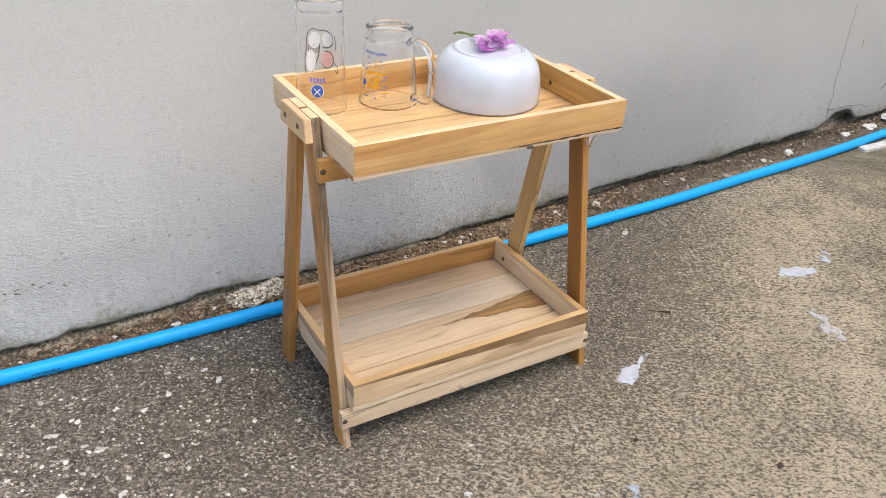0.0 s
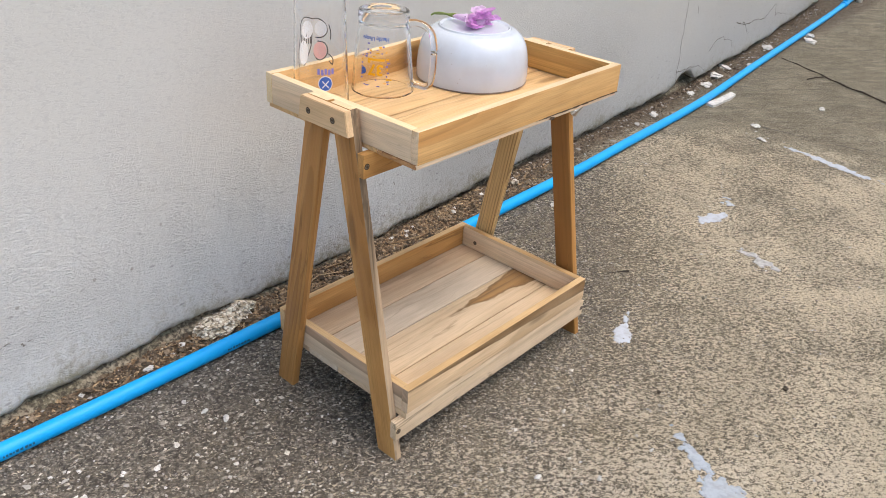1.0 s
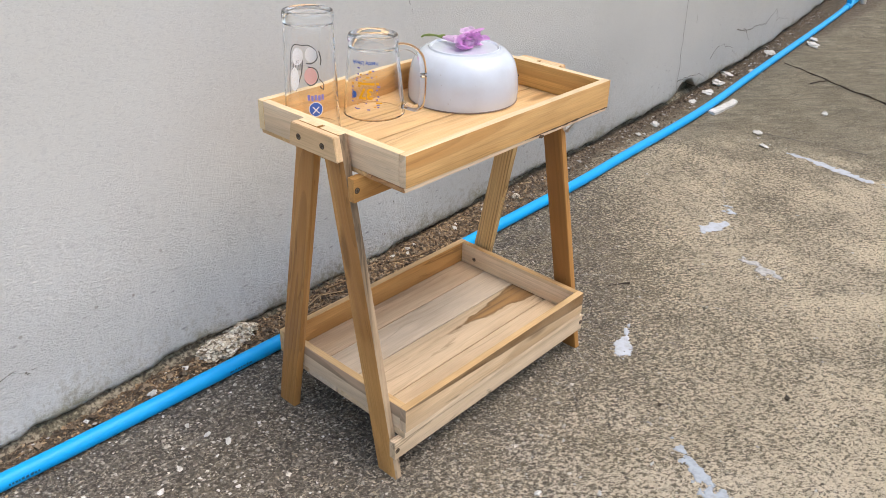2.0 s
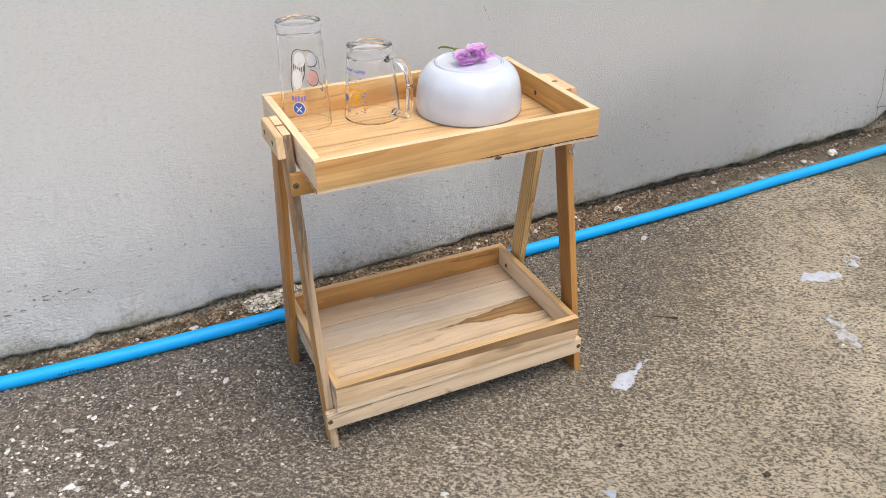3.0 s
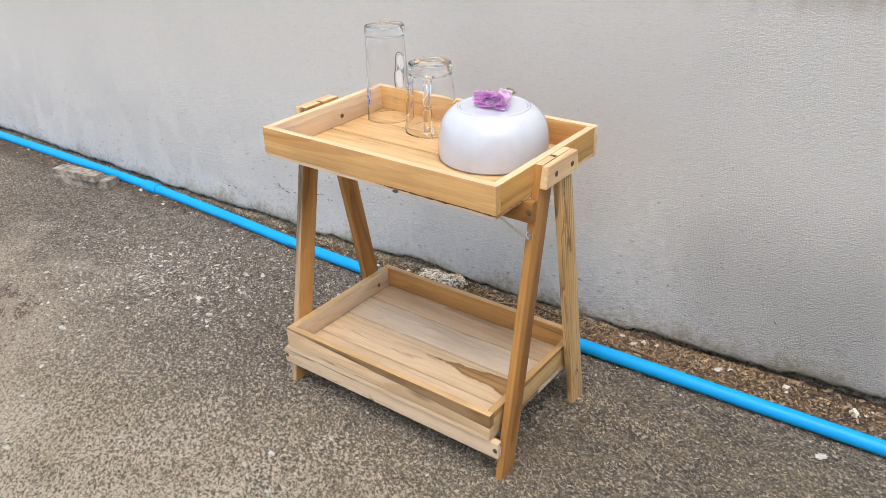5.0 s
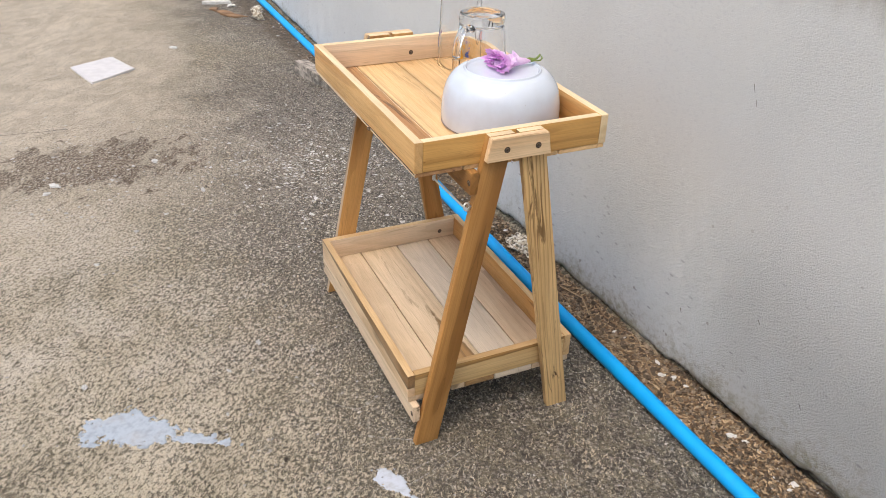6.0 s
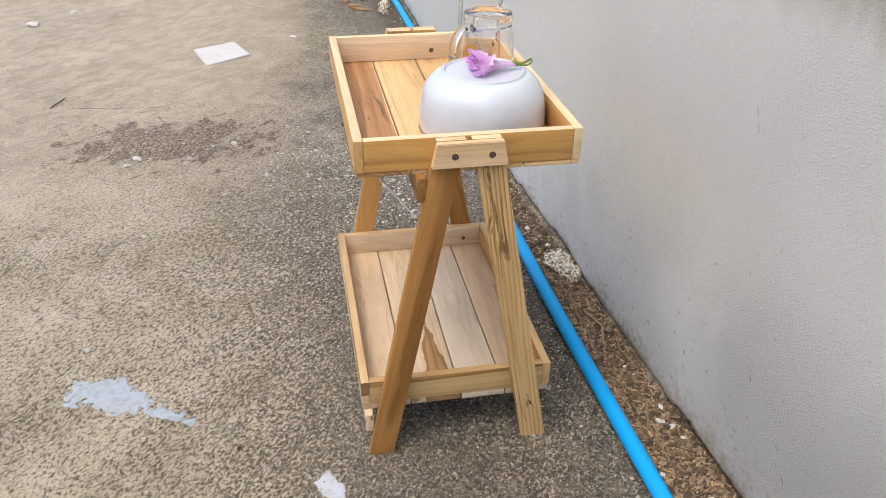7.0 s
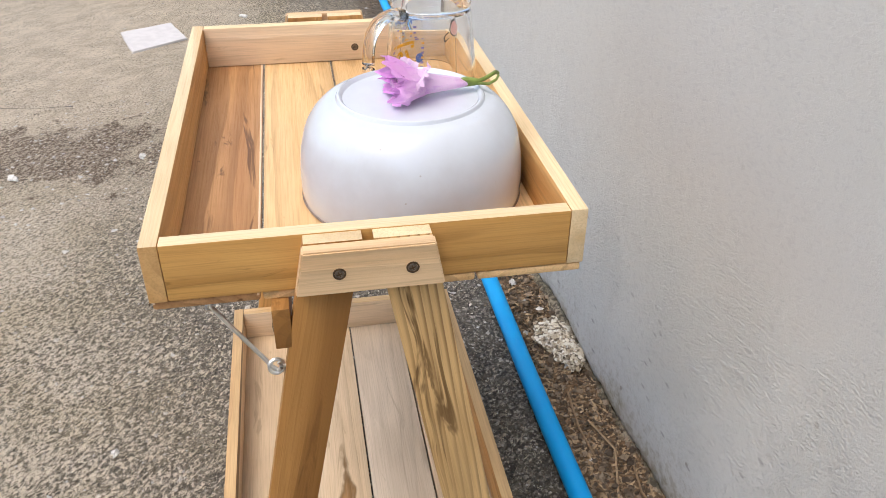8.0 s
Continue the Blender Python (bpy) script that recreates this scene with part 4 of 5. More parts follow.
upper = tray("upper_tray", -0.2235, 0.2285, -0.1475, 0.1465, 0.4622, 0.0068, 0.0432, "open golden teak tray with plank floor on the top rail",
             (wood_gold, wood_gold, wood_pale, wood_amber), (-0.076, -0.002, 0.070), (wood_brown, wood_floor, wood_floor, wood_floor), wood_edge)
lower = tray("lower_tray", -0.2265, 0.2215, -0.1525, 0.1370, 0.0752, 0.0112, 0.0412, "open two-tone teak tray with pale plank floor on the low rails",
             (wood_two, wood_back, wood_left, wood_side), (-0.078, -0.001, 0.067), (wood_plank, wood_figured, wood_plank_white, wood_plank_grey), wood_rim, wood_pale)

bark = bmesh.new()
rows = []
for k in range(70):
    bx = 0.012 + 0.2145 * k / 69
    q = Vector((bx * 40, 3.0, 0.0))
    w = (0.0009 + 0.0020 * abs(noise.noise(q)) + 0.0008 * noise.noise(q * 4.0)) * min(1.0, k / 12)
    c = 0.0066 + 0.0010 * noise.noise(q * 0.6)
    rows.append([bark.verts.new((bx, dy, c + s * w)) for s, dy in ((-1, -0.1467), (-0.6, -0.1472), (0.6, -0.1472), (1, -0.1467))])
for a, b in zip(rows, rows[1:]):
    for j in range(3):
        bark.faces.new((a[j], b[j], b[j + 1], a[j + 1]))
part("bark_line", bark, hole_mat, upper, "dark bark line along the plank edge", Matrix.Translation((0.0, 0.0, 0.0)))

knot = rock_bm((0.0055, 0.002, 0.0024), 2.0, 0.4, 2)
part("knot", knot, hole_mat, upper, "dark knot in the plank edge", Matrix.Translation((0.0507, -0.1478, 0.0012)))

# hook and eye that lock the upper tray
hook = thing("hook_and_eye", (0.234, -0.072, 0.41), "zinc hook and eye latch between tray and front leg", "latch")


def ring_points(c, r, normal, start=0.0, sweep=360.0, count=20):
    n = Vector(normal).normalized()
    u = n.orthogonal().normalized()
    v = n.cross(u)
    return [Vector(c) + u * (r * math.cos(radians(start + sweep * k / count))) + v * (r * math.sin(radians(start + sweep * k / count))) for k in range(count + 1)]


part("eye_screw", tube_bm([(0, 0.012, 0)] + [(0, 0.0045, 0)] + ring_points((0, 0, 0), 0.0052, (1, 0.2, 0.3)), 0.0014, 8), steel_mat, hook)
part("hook_rod", tube_bm([(-0.022, -0.040, 0.049), (-0.022, -0.040, 0.040), (-0.018, -0.033, 0.032), (-0.006, -0.010, 0.006), (-0.001, -0.003, -0.001), (0.001, 0.001, -0.003), (0.003, 0.0035, 0.001), (0.002, 0.002, 0.005)], 0.0016, 8), steel_mat, hook)
part("tray_eye", tube_bm([(-0.022, -0.040, 0.052), (-0.022, -0.040, 0.047)] + ring_points((-0.022, -0.040, 0.042), 0.004, (1, 1, 0)), 0.0010, 8), steel_mat, hook)


# ---- on the upper tray: bowl, flower, mug and glass ----
FLOOR = 0.4691


def fillet(points, per=6):
    """Rounds a profile by smooth interpolation."""
    return [(q.x, q.y) for q in smooth_line([(r, z, 0) for r, z in points], per)]


outer = fillet([(0.0868, 0.0), (0.0880, 0.006), (0.0884, 0.016), (0.0877, 0.030), (0.0857, 0.044), (0.0815, 0.058), (0.0745, 0.0690), (0.0665, 0.0762), (0.0600, 0.0786)])
foot = [(0.0572, 0.0796), (0.0560, 0.0818), (0.0546, 0.0824), (0.0532, 0.0816), (0.0518, 0.0795), (0.030, 0.0789), (0.0, 0.0787)]
inner = [(0.0, 0.0750), (0.055, 0.0745), (0.068, 0.0690), (0.0775, 0.058), (0.0830, 0.044), (0.0852, 0.030), (0.0860, 0.012), (0.0852, 0.0)]
bowl = part("bowl", lathe_bm(outer + foot + inner, 96), ceramic, None)
bowl.location = (0.0990, 0.0440, FLOOR)
tagged(bowl, "white enamel bowl turned upside down on the tray", "bowl")
rim = part("rim", lathe_bm([(0.0850, 0.0003), (0.0864, -0.0002), (0.0878, 0.0004), (0.0884, 0.0014), (0.0876, 0.0022), (0.0856, 0.0018)], 96), plain("dark_bowl_rim", (0.24, 0.19, 0.16), 0.5, 0.2, 90.0), bowl, "dark worn rim")


def build_flower():
    """A wilted trumpet flower lying on its side; the mouth looks along -y."""
    ob = thing("flower", (0.100, 0.050, FLOOR + 0.0808), "wilted lilac trumpet flower with green stem lying on the bowl", "flower")
    ob.scale = (1.16, 0.95, 1.06)
    ax = pose(0, 0.004, 0, 0, 0, 2)

    def funnel(y_of, r_of, ruffle, squash, steps, rows, seed, lift):
        bm = bmesh.new()
        grid = []
        for i in range(rows):
            s = i / (rows - 1)
            row = []
            for k in range(steps):
                a = 2 * math.pi * k / steps
                q = Vector((math.cos(a) * 1.3, math.sin(a) * 1.3, s * 2.2 + seed))
                wave = ruffle * (s ** 2.0) * (noise.noise(q * 1.4) + 0.35 * math.sin(a * 5 + seed) * s + 0.35 * noise.noise(q * 3.5))
                r = r_of(s) * (1 + wave)
                push = ruffle * 0.014 * (s ** 3) * (0.6 * math.sin(a * 6 + seed * 2) + noise.noise(q * 3.0) * 1.6)
                z = math.sin(a) * r * squash + lift(s)
                row.append(bm.verts.new(ax @ Vector((math.cos(a) * r, y_of(s) + push, max(z, 0.0015 + 0.002 * abs(noise.noise(q * 3)))))))
            grid.append(row)
        for a, b in zip(grid, grid[1:]):
            for k in range(steps):
                n = (k + 1) % steps
                bm.faces.new((a[k], a[n], b[n], b[k]))
        bmesh.ops.solidify(bm, geom=bm.faces[:], thickness=0.0005)
        return bm

    tube_r = lambda s: 0.0035 + 0.0115 * s ** 0.8 + 0.017 * max(0, s - 0.5) ** 1.3 * 2
    part("petals", funnel(lambda s: 0.036 - 0.062 * s, tube_r, 0.42, 0.62, 72, 26, 2.0, lambda s: 0.006 + 0.003 * s), petal_mat, ob)
    for seed, r, y in ((5.0, 0.017, -0.024), (8.0, 0.011, -0.021)):
        part("petals", funnel(lambda s: y + 0.016 - 0.018 * s, lambda s: 0.004 + r * s, 0.6, 0.65, 54, 12, seed, lambda s: 0.009), petal_mat, ob, "crumpled inner petals")
    # a petal that stands up and a crumpled one hanging down the front
    for cx, cy, cz, w, h, rz, rx, seed in ((0.010, -0.010, 0.010, 0.026, 0.018, -15, 50, 1), (0.0, -0.024, 0.004, 0.036, 0.014, 5, 25, 4), (-0.012, -0.016, 0.006, 0.020, 0.018, 35, 40, 7)):
        bm = bmesh.new()
        n = 12
        rows = []
        for i in range(n + 1):
            row = []
            for j in range(n + 1):
                u, v = i / n - 0.5, j / n
                narrow = 0.35 + 0.65 * math.sin(v * 2.2 + 0.15)
                q = Vector((u * 3, v * 3, seed))
                row.append(bm.verts.new((u * w * narrow, v * h, 0.005 * noise.noise(q * 1.5) + 0.0035 * noise.noise(q * 4) * v)))
            rows.append(row)
        for a, b in zip(rows, rows[1:]):
            for j in range(n):
                bm.faces.new((a[j], a[j + 1], b[j + 1], b[j]))
        bmesh.ops.solidify(bm, geom=bm.faces[:], thickness=0.0004)
        part("petal", bm, petal_mat, ob, "", ax @ pose(cx, cy, cz, rx, 0, rz))
    part("calyx", tube_bm([ax @ Vector(q) for q in ((0, 0.030, 0.0065), (0, 0.036, 0.0065), (0, 0.042, 0.006), (-0.001, 0.048, 0.0055))], 0.0036, 10, lambda t: (0.8, 1.0, 0.8, 0.45)[round(t * 3)]), stem_mat, ob, "green calyx")
    part("stem", tube_bm([ax @ Vector(q) for q in ((0, 0.044, 0.0058), (-0.003, 0.052, 0.0065), (-0.008, 0.060, 0.0075), (-0.014, 0.065, 0.0065), (-0.017, 0.068, 0.004))], 0.0015, 8), stem_mat, ob, "curved green stem")
    part("stem", tube_bm([ax @ Vector(q) for q in ((0.001, 0.044, 0.005), (0.002, 0.054, 0.0045), (-0.004, 0.062, 0.0045), (-0.010, 0.066, 0.005))], 0.0011, 8), stem_mat, ob, "curved green stem")
    return ob


build_flower()


def wrap(bm, radius_at, az, z):
    """Bends a flat drawing (x across, y up, metres) round a vertical vessel of that radius."""
    for v in bm.verts:
        h = z + v.co.y
        r = radius_at(h) + 0.0003
        a = radians(az) + v.co.x / r
        v.co = Vector((r * math.cos(a), r * math.sin(a), h))


def disc_bm(w, h, n=28, x=0.0, y=0.0, rot=0.0):
    bm = bmesh.new()
    rings = [[bm.verts.new((x + w * s * math.cos(2 * math.pi * k / n + rot), y + h * s * math.sin(2 * math.pi * k / n + rot), 0)) for k in range(n)] for s in (1.0, 0.55)]
    mid = bm.verts.new((x, y, 0))
    for k in range(n):
        m = (k + 1) % n
        bm.faces.new((rings[0][k], rings[0][m], rings[1][m], rings[1][k]))
        bm.faces.new((rings[1][k], rings[1][m], mid))
    return bm


def stroke_bm(points, width, closed=False):
    pts = smooth_line([(x, y, 0) for x, y in (list(points) + [points[0]] if closed else points)], 8)
    bm = bmesh.new()
    rows = []
    for k, q in enumerate(pts):
        d = (pts[min(k + 1, len(pts) - 1)] - pts[max(k - 1, 0)]).normalized()
        s = Vector((-d.y, d.x, 0)) * width / 2
        rows.append((bm.verts.new(q + s), bm.verts.new(q - s)))
    for a, b in zip(rows, rows[1:]):
        bm.faces.new((a[0], a[1], b[1], b[0]))
    return bm


def bars_bm(rects):
    bm = bmesh.new()
    for x, y, w, h in rects:
        n = max(1, int(w / 0.003))
        for k in range(n):
            xa, xb = x + w * k / n, x + w * (k + 1) / n
            bm.faces.new([bm.verts.new(q) for q in ((xa, y, 0), (xb, y, 0), (xb, y + h, 0), (xa, y + h, 0))])
    return bm


def text_bm(body, size, width=None, bold=0.02):
    cu = bpy.data.curves.new("lettering", "FONT")
    cu.offset = size * bold
    cu.body, cu.size, cu.align_x, cu.align_y = body, size, "CENTER", "CENTER"
    ob = bpy.data.objects.new("lettering", cu)
    me = bpy.data.meshes.new_from_object(ob)
    bm = bmesh.new()
    bm.from_mesh(me)
    bpy.data.objects.remove(ob)
    bpy.data.meshes.remove(me)
    bpy.data.curves.remove(cu)
    if width:
        span = max(v.co.x for v in bm.verts) - min(v.co.x for v in bm.verts)
        for v in bm.verts:
            v.co.x *= width / span
    return bm


def upside(bm):
    for v in bm.verts:
        v.co.x, v.co.y = -v.co.x, -v.co.y
    return bm


def clear(ob):
    """Lets daylight through thin clear glass."""
    ob.visible_shadow = False
    return ob


# the mug, upside down
mug = thing("glass_mug", (-0.0567, 0.0862, FLOOR), "clear glass mug with handle upside down on the tray, printed", "mug")
mug.scale = (1.0, 1.0, 1.04)


def mug_r(z):
    return 0.0462 - 0.0095 * min(1.0, max(0.0, z / 0.098)) ** 1.3


body = [(0.0455, 0.0002), (0.0466, 0.0012), (0.0464, 0.003)] + [(mug_r(z), z) for z in np.linspace(0.006, 0.096, 14)]
body += [(0.0362, 0.0985), (0.0368, 0.1010), (0.0374, 0.105), (0.0374, 0.110), (0.0362, 0.1135), (0.0335, 0.1145), (0.0300, 0.1138), (0.0260, 0.1110), (0.0, 0.1095)]
body += [(0.0, 0.0965), (0.027, 0.0962), (0.0315, 0.0945), (0.0332, 0.090)] + [(mug_r(z) - 0.0032, z) for z in np.linspace(0.084, 0.006, 12)] + [(0.0432, 0.002)]
clear(part("mug_body", lathe_bm(body, 72), glass, mug))
HA = radians(-57)
hp = smooth_line([(0.0335, 0.0965), (0.046, 0.0990), (0.060, 0.0960), (0.0705, 0.086), (0.0748, 0.070), (0.0752, 0.050), (0.0742, 0.030), (0.0715, 0.016), (0.064, 0.0105), (0.053, 0.012), (0.0425, 0.0145)], 5)
clear(part("handle", tube_bm([(q.x * math.cos(HA), q.x * math.sin(HA), q.y) for q in hp], 0.0050, 14, lambda t: 1.0 + 0.35 * max(0, 0.12 - t) * 6 + 0.3 * max(0, t - 0.9) * 5, 1.35), glass, mug))


def print_on(parent, radius_at, bm, az, z, material, label):
    wrap(bm, radius_at, az, z)
    return part("print", bm, material, parent, label, None, False)


AZ = -152
print_on(mug, mug_r, upside(text_bm("Healthy Lifestyle", 0.0078, 0.040)), AZ, 0.0815, ink_blue, "blue lettering upside down")
print_on(mug, mug_r, upside(text_bm("37", 0.0210, 0.022, 0.03)), AZ + 4, 0.0405, ink_yellow, "large yellow figures upside down")
print_on(mug, mug_r, bars_bm([(-0.012, 0.0, 0.025, 0.0032), (-0.012, -0.0035, 0.004, 0.003)]), AZ + 3, 0.0520, ink_yellow, "yellow banner of the print")
rnd = random.Random(5)
marks = [(rnd.uniform(-0.020, 0.022), rnd.choice([rnd.uniform(0.056, 0.074), rnd.uniform(0.016, 0.026)]), rnd.uniform(0.0015, 0.005), rnd.uniform(0.001, 0.0022)) for _ in range(24)]
marks += [(0.0175 + rnd.uniform(-0.002, 0.003), 0.026 + 0.0045 * k, rnd.uniform(0.002, 0.005), 0.0022) for k in range(7)] + [(-0.021, 0.026 + 0.005 * k, 0.003, 0.0022) for k in range(6)]
print_on(mug, mug_r, bars_bm([m for k, m in enumerate(marks) if k % 3]), AZ, 0.0, ink_violet, "small illegible violet marks")
print_on(mug, mug_r, bars_bm([m for k, m in enumerate(marks) if not k % 3]), AZ, 0.0, ink_yellow, "small illegible yellow marks")
print_on(mug, mug_r, disc_bm(0.0042, 0.0048, 24, -0.0165, 0.0), AZ, 0.0370, ink_blue, "small blue round emblem")

# the tall glass, upside down
tumbler = thing("drinking_glass", (-0.164, 0.0998, FLOOR), "tall clear drinking glass upside down on the tray, printed", "glass")
tumbler.scale = (1.0, 1.0, 1.05)


def glass_r(z):
    return 0.0392 - 0.0047 * min(1.0, z / 0.14)


body = [(0.0384, 0.0002), (0.0394, 0.001), (0.0394, 0.003)] + [(glass_r(z), z) for z in np.linspace(0.006, 0.138, 12)]
body += [(0.0342, 0.1405), (0.0340, 0.1425), (0.0352, 0.1450), (0.0354, 0.1500), (0.0352, 0.1545), (0.0340, 0.1575), (0.0315, 0.1582), (0.027, 0.1565), (0.0, 0.155)]
body += [(0.0, 0.1440), (0.026, 0.1436), (0.0305, 0.1415), (0.0318, 0.136)] + [(glass_r(z) - 0.0021, z) for z in np.linspace(0.130, 0.006, 12)] + [(0.0372, 0.0015)]
clear(part("glass_body", lathe_bm(body, 72), glass, tumbler))
FZ = 63
print_on(tumbler, glass_r, disc_bm(0.0095, 0.0120, 28, 0.012, 0.089), FZ, 0.0, ink_white, "rounded white patch of the print")
print_on(tumbler, glass_r, disc_bm(0.0085, 0.0165, 28, 0.019, 0.059), FZ, 0.0, ink_white, "rounded white patch of the print")
print_on(tumbler, glass_r, disc_bm(0.0090, 0.0105, 28, -0.009, 0.090), FZ, 0.0, ink_white, "rounded white patch of the print")
for k in range(2):
    print_on(tumbler, lambda h: glass_r(h) + (-0.0001 if k else 0.0004), disc_bm(0.0098, 0.0118, 28, -0.0075, 0.060), FZ, 0.0, ink_pink, "rounded pink patch of the print")
for pts in ([(0.003, 0.103), (0.016, 0.106), (0.024, 0.098), (0.026, 0.08), (0.030, 0.062), (0.029, 0.042), (0.022, 0.034), (0.017, 0.042), (0.012, 0.052), (0.006, 0.066), (0.004, 0.085)],
            [(0.003, 0.103), (-0.006, 0.103), (-0.016, 0.096), (-0.018, 0.085), (-0.010, 0.078), (-0.001, 0.078)],
            [(-0.004, 0.073), (-0.015, 0.070), (-0.019, 0.060), (-0.014, 0.050), (-0.005, 0.047), (0.002, 0.056)],
            [(-0.021, 0.096), (-0.024, 0.085), (-0.023, 0.076)], [(-0.020, 0.056), (-0.027, 0.050), (-0.026, 0.042), (-0.021, 0.046)]):
    print_on(tumbler, glass_r, stroke_bm(pts, 0.0016), FZ, 0.0, ink_black, "thin black outline of the print")
print_on(tumbler, glass_r, bars_bm([(0.006 + 0.0032 * k, 0.070, 0.0014, 0.014) for k in range(6)]), FZ, 0.0, ink_black, "black stripes of the print")
print_on(tumbler, glass_r, bars_bm([(0.012 - 0.0048 * k - 0.0034, 0.0485 - (0.001 if k % 2 else 0), 0.0034, 0.0075) for k in range(5)]), -121, 0.0, ink_violet, "illegible violet lettering")
print_on(tumbler, glass_r, disc_bm(0.0098, 0.0100, 32), -121, 0.0365, ink_white, "white ring of the emblem")
print_on(tumbler, lambda h: glass_r(h) + 0.0003, disc_bm(0.0088, 0.0090, 32), -121, 0.0365, ink_blue, "round blue emblem")
for s in (-1, 1):
    print_on(tumbler, lambda h: glass_r(h) + 0.0006, stroke_bm([(-0.0045, -0.0045 * s), (0, 0), (0.0045, 0.0045 * s)], 0.0015), -121, 0.0355, ink_white, "white crossed bars")


# ---- loose things on the ground ----
def paint_spill(x, y, w, h, rz, seed, label, lobes=0.5, cell=0.0016, material=spill_mat, taper=0.0):
    """A thin film of dried paint with a broken outline and bare specks."""
    nx, ny = int(w * 0.9 / cell), int(h * 1.1 / cell)
    lift = 0.0008 + 0.0003 * (seed % 1.0)
    bm = bmesh.new()
    verts = {}

    def corner(i, j):
        if (i, j) not in verts:
            q = Vector((i * 0.6, j * 0.6, seed))
            verts[i, j] = bm.verts.new((i * cell + 0.4 * cell * noise.noise(q), j * cell + 0.4 * cell * noise.noise(q + Vector((7, 3, 0))), lift))
        return verts[i, j]

    for i in range(-nx, nx):
        for j in range(-ny, ny):
            px, py = i * cell, j * cell
            q = Vector((px, py, seed))
            f = 1 - math.hypot(px / (w * 0.5), py / (h * 0.5 * max(0.2, 1 - taper * px / (w * 0.5)))) + lobes * 1.5 * noise.noise(q * (1.6 / h)) + 0.40 * noise.noise(q * 90.0) + 0.22 * noise.noise(q * 260.0)
            if f > 0.12:
                bm.faces.new((corner(i, j), corner(i + 1, j), corner(i + 1, j + 1), corner(i, j + 1)))
    for v in bm.verts:
        if len(v.link_faces) < 4:
            v.co.z = 0.0
    ob = part("paint_spill", bm, material, None, "", pose(x, y, 0.0005, 0, 0, rz))
    return tagged(ob, label, "paint spill", "paint spills on the concrete")


SPILL = "splash of pale bluish-white paint dried on the concrete"
paint_spill(0.297, -0.207, 0.078, 0.034, 24, 3.1, SPILL, 0.16, 0.0014, spill_mat, 0.62)
paint_spill(0.343, -0.186, 0.024, 0.013, 30, 4.4, "small drip of pale paint dried on the concrete", 0.3)
paint_spill(0.366, -0.178, 0.014, 0.007, 20, 5.7, "small drip of pale paint dried on the concrete", 0.3)
paint_spill(0.882, -0.100, 0.095, 0.036, -10, 6.2, SPILL, 0.6)
paint_spill(0.998, -0.087, 0.05, 0.025, 40, 7.9, SPILL, 0.7)
thin_spill_mat = make_paint_spill("thin_bluish_paint", (0.36, 0.40, 0.435), (0.27, 0.295, 0.315))
worn_spill_mat = plain("worn_grey_paint", (0.47, 0.455, 0.425), 0.75, 0.22, 110.0)
for wx, wy, ww, seed in ((0.778, -0.240, 0.050, 9.3), (0.762, -0.288, 0.055, 10.4)):
    paint_spill(wx, wy, ww, 0.030, -100, seed, "worn splash of whitish paint dried on the concrete", 0.7, 0.0016, worn_spill_mat)
paint_spill(0.036, -0.545, 0.165, 0.078, 66, 11.8, "large thin splash of bluish paint dried on the concrete", 0.35, 0.0016, thin_spill_mat, 0.45)
paint_spill(0.098, -0.452, 0.085, 0.024, 62, 13.1, "thin splash of bluish paint dried on the concrete", 0.7, 0.0016, thin_spill_mat)
paint_spill(1.477, -0.185, 0.26, 0.030, 78, 15.2, "long streak of whitish paint dried on the concrete", 0.6)


joint = [Vector((1.628 - 0.16 * y, y, 0.0)) for y in np.arange(-1.2, 0.20, 0.01)]
bm = bmesh.new()
rows = []
for q in joint:
    w = 0.0016 + 0.0045 * abs(noise.noise(q * 9.0)) + 0.002 * noise.noise(q * 50.0)
    o = 0.006 * noise.noise(q * 12.0)
    rows.append([bm.verts.new((q.x + o + s * w, q.y, 0.0009)) for s in (-1, 1)])
for k, (a, b) in enumerate(zip(rows, rows[1:])):
    if noise.noise(Vector((k * 0.13, 5.0, 0.0))) > -0.12:
        bm.faces.new((a[0], a[1], b[1], b[0]))
part("slab_joint", bm, crack_mat, ground, "dark dirt-filled joint between two slabs")

line = smooth_line([(-1.348, -0.891, 0.0), (-1.330, -0.80, 0.0), (-1.318, -0.70, 0.0), (-1.311, -0.591, 0.0)], 14)
bm = bmesh.new()
rows = [[bm.verts.new((q.x + s * (0.0012 + 0.0014 * abs(noise.noise(q * 30.0))) + 0.004 * noise.noise(q * 16.0), q.y, 0.0008)) for s in (-1, 1)] for q in line]
for a, b in zip(rows, rows[1:]):
    bm.faces.new((a[0], a[1], b[1], b[0]))
part("ground_crack", bm, crack_mat, ground, "thin dark crack in the concrete")

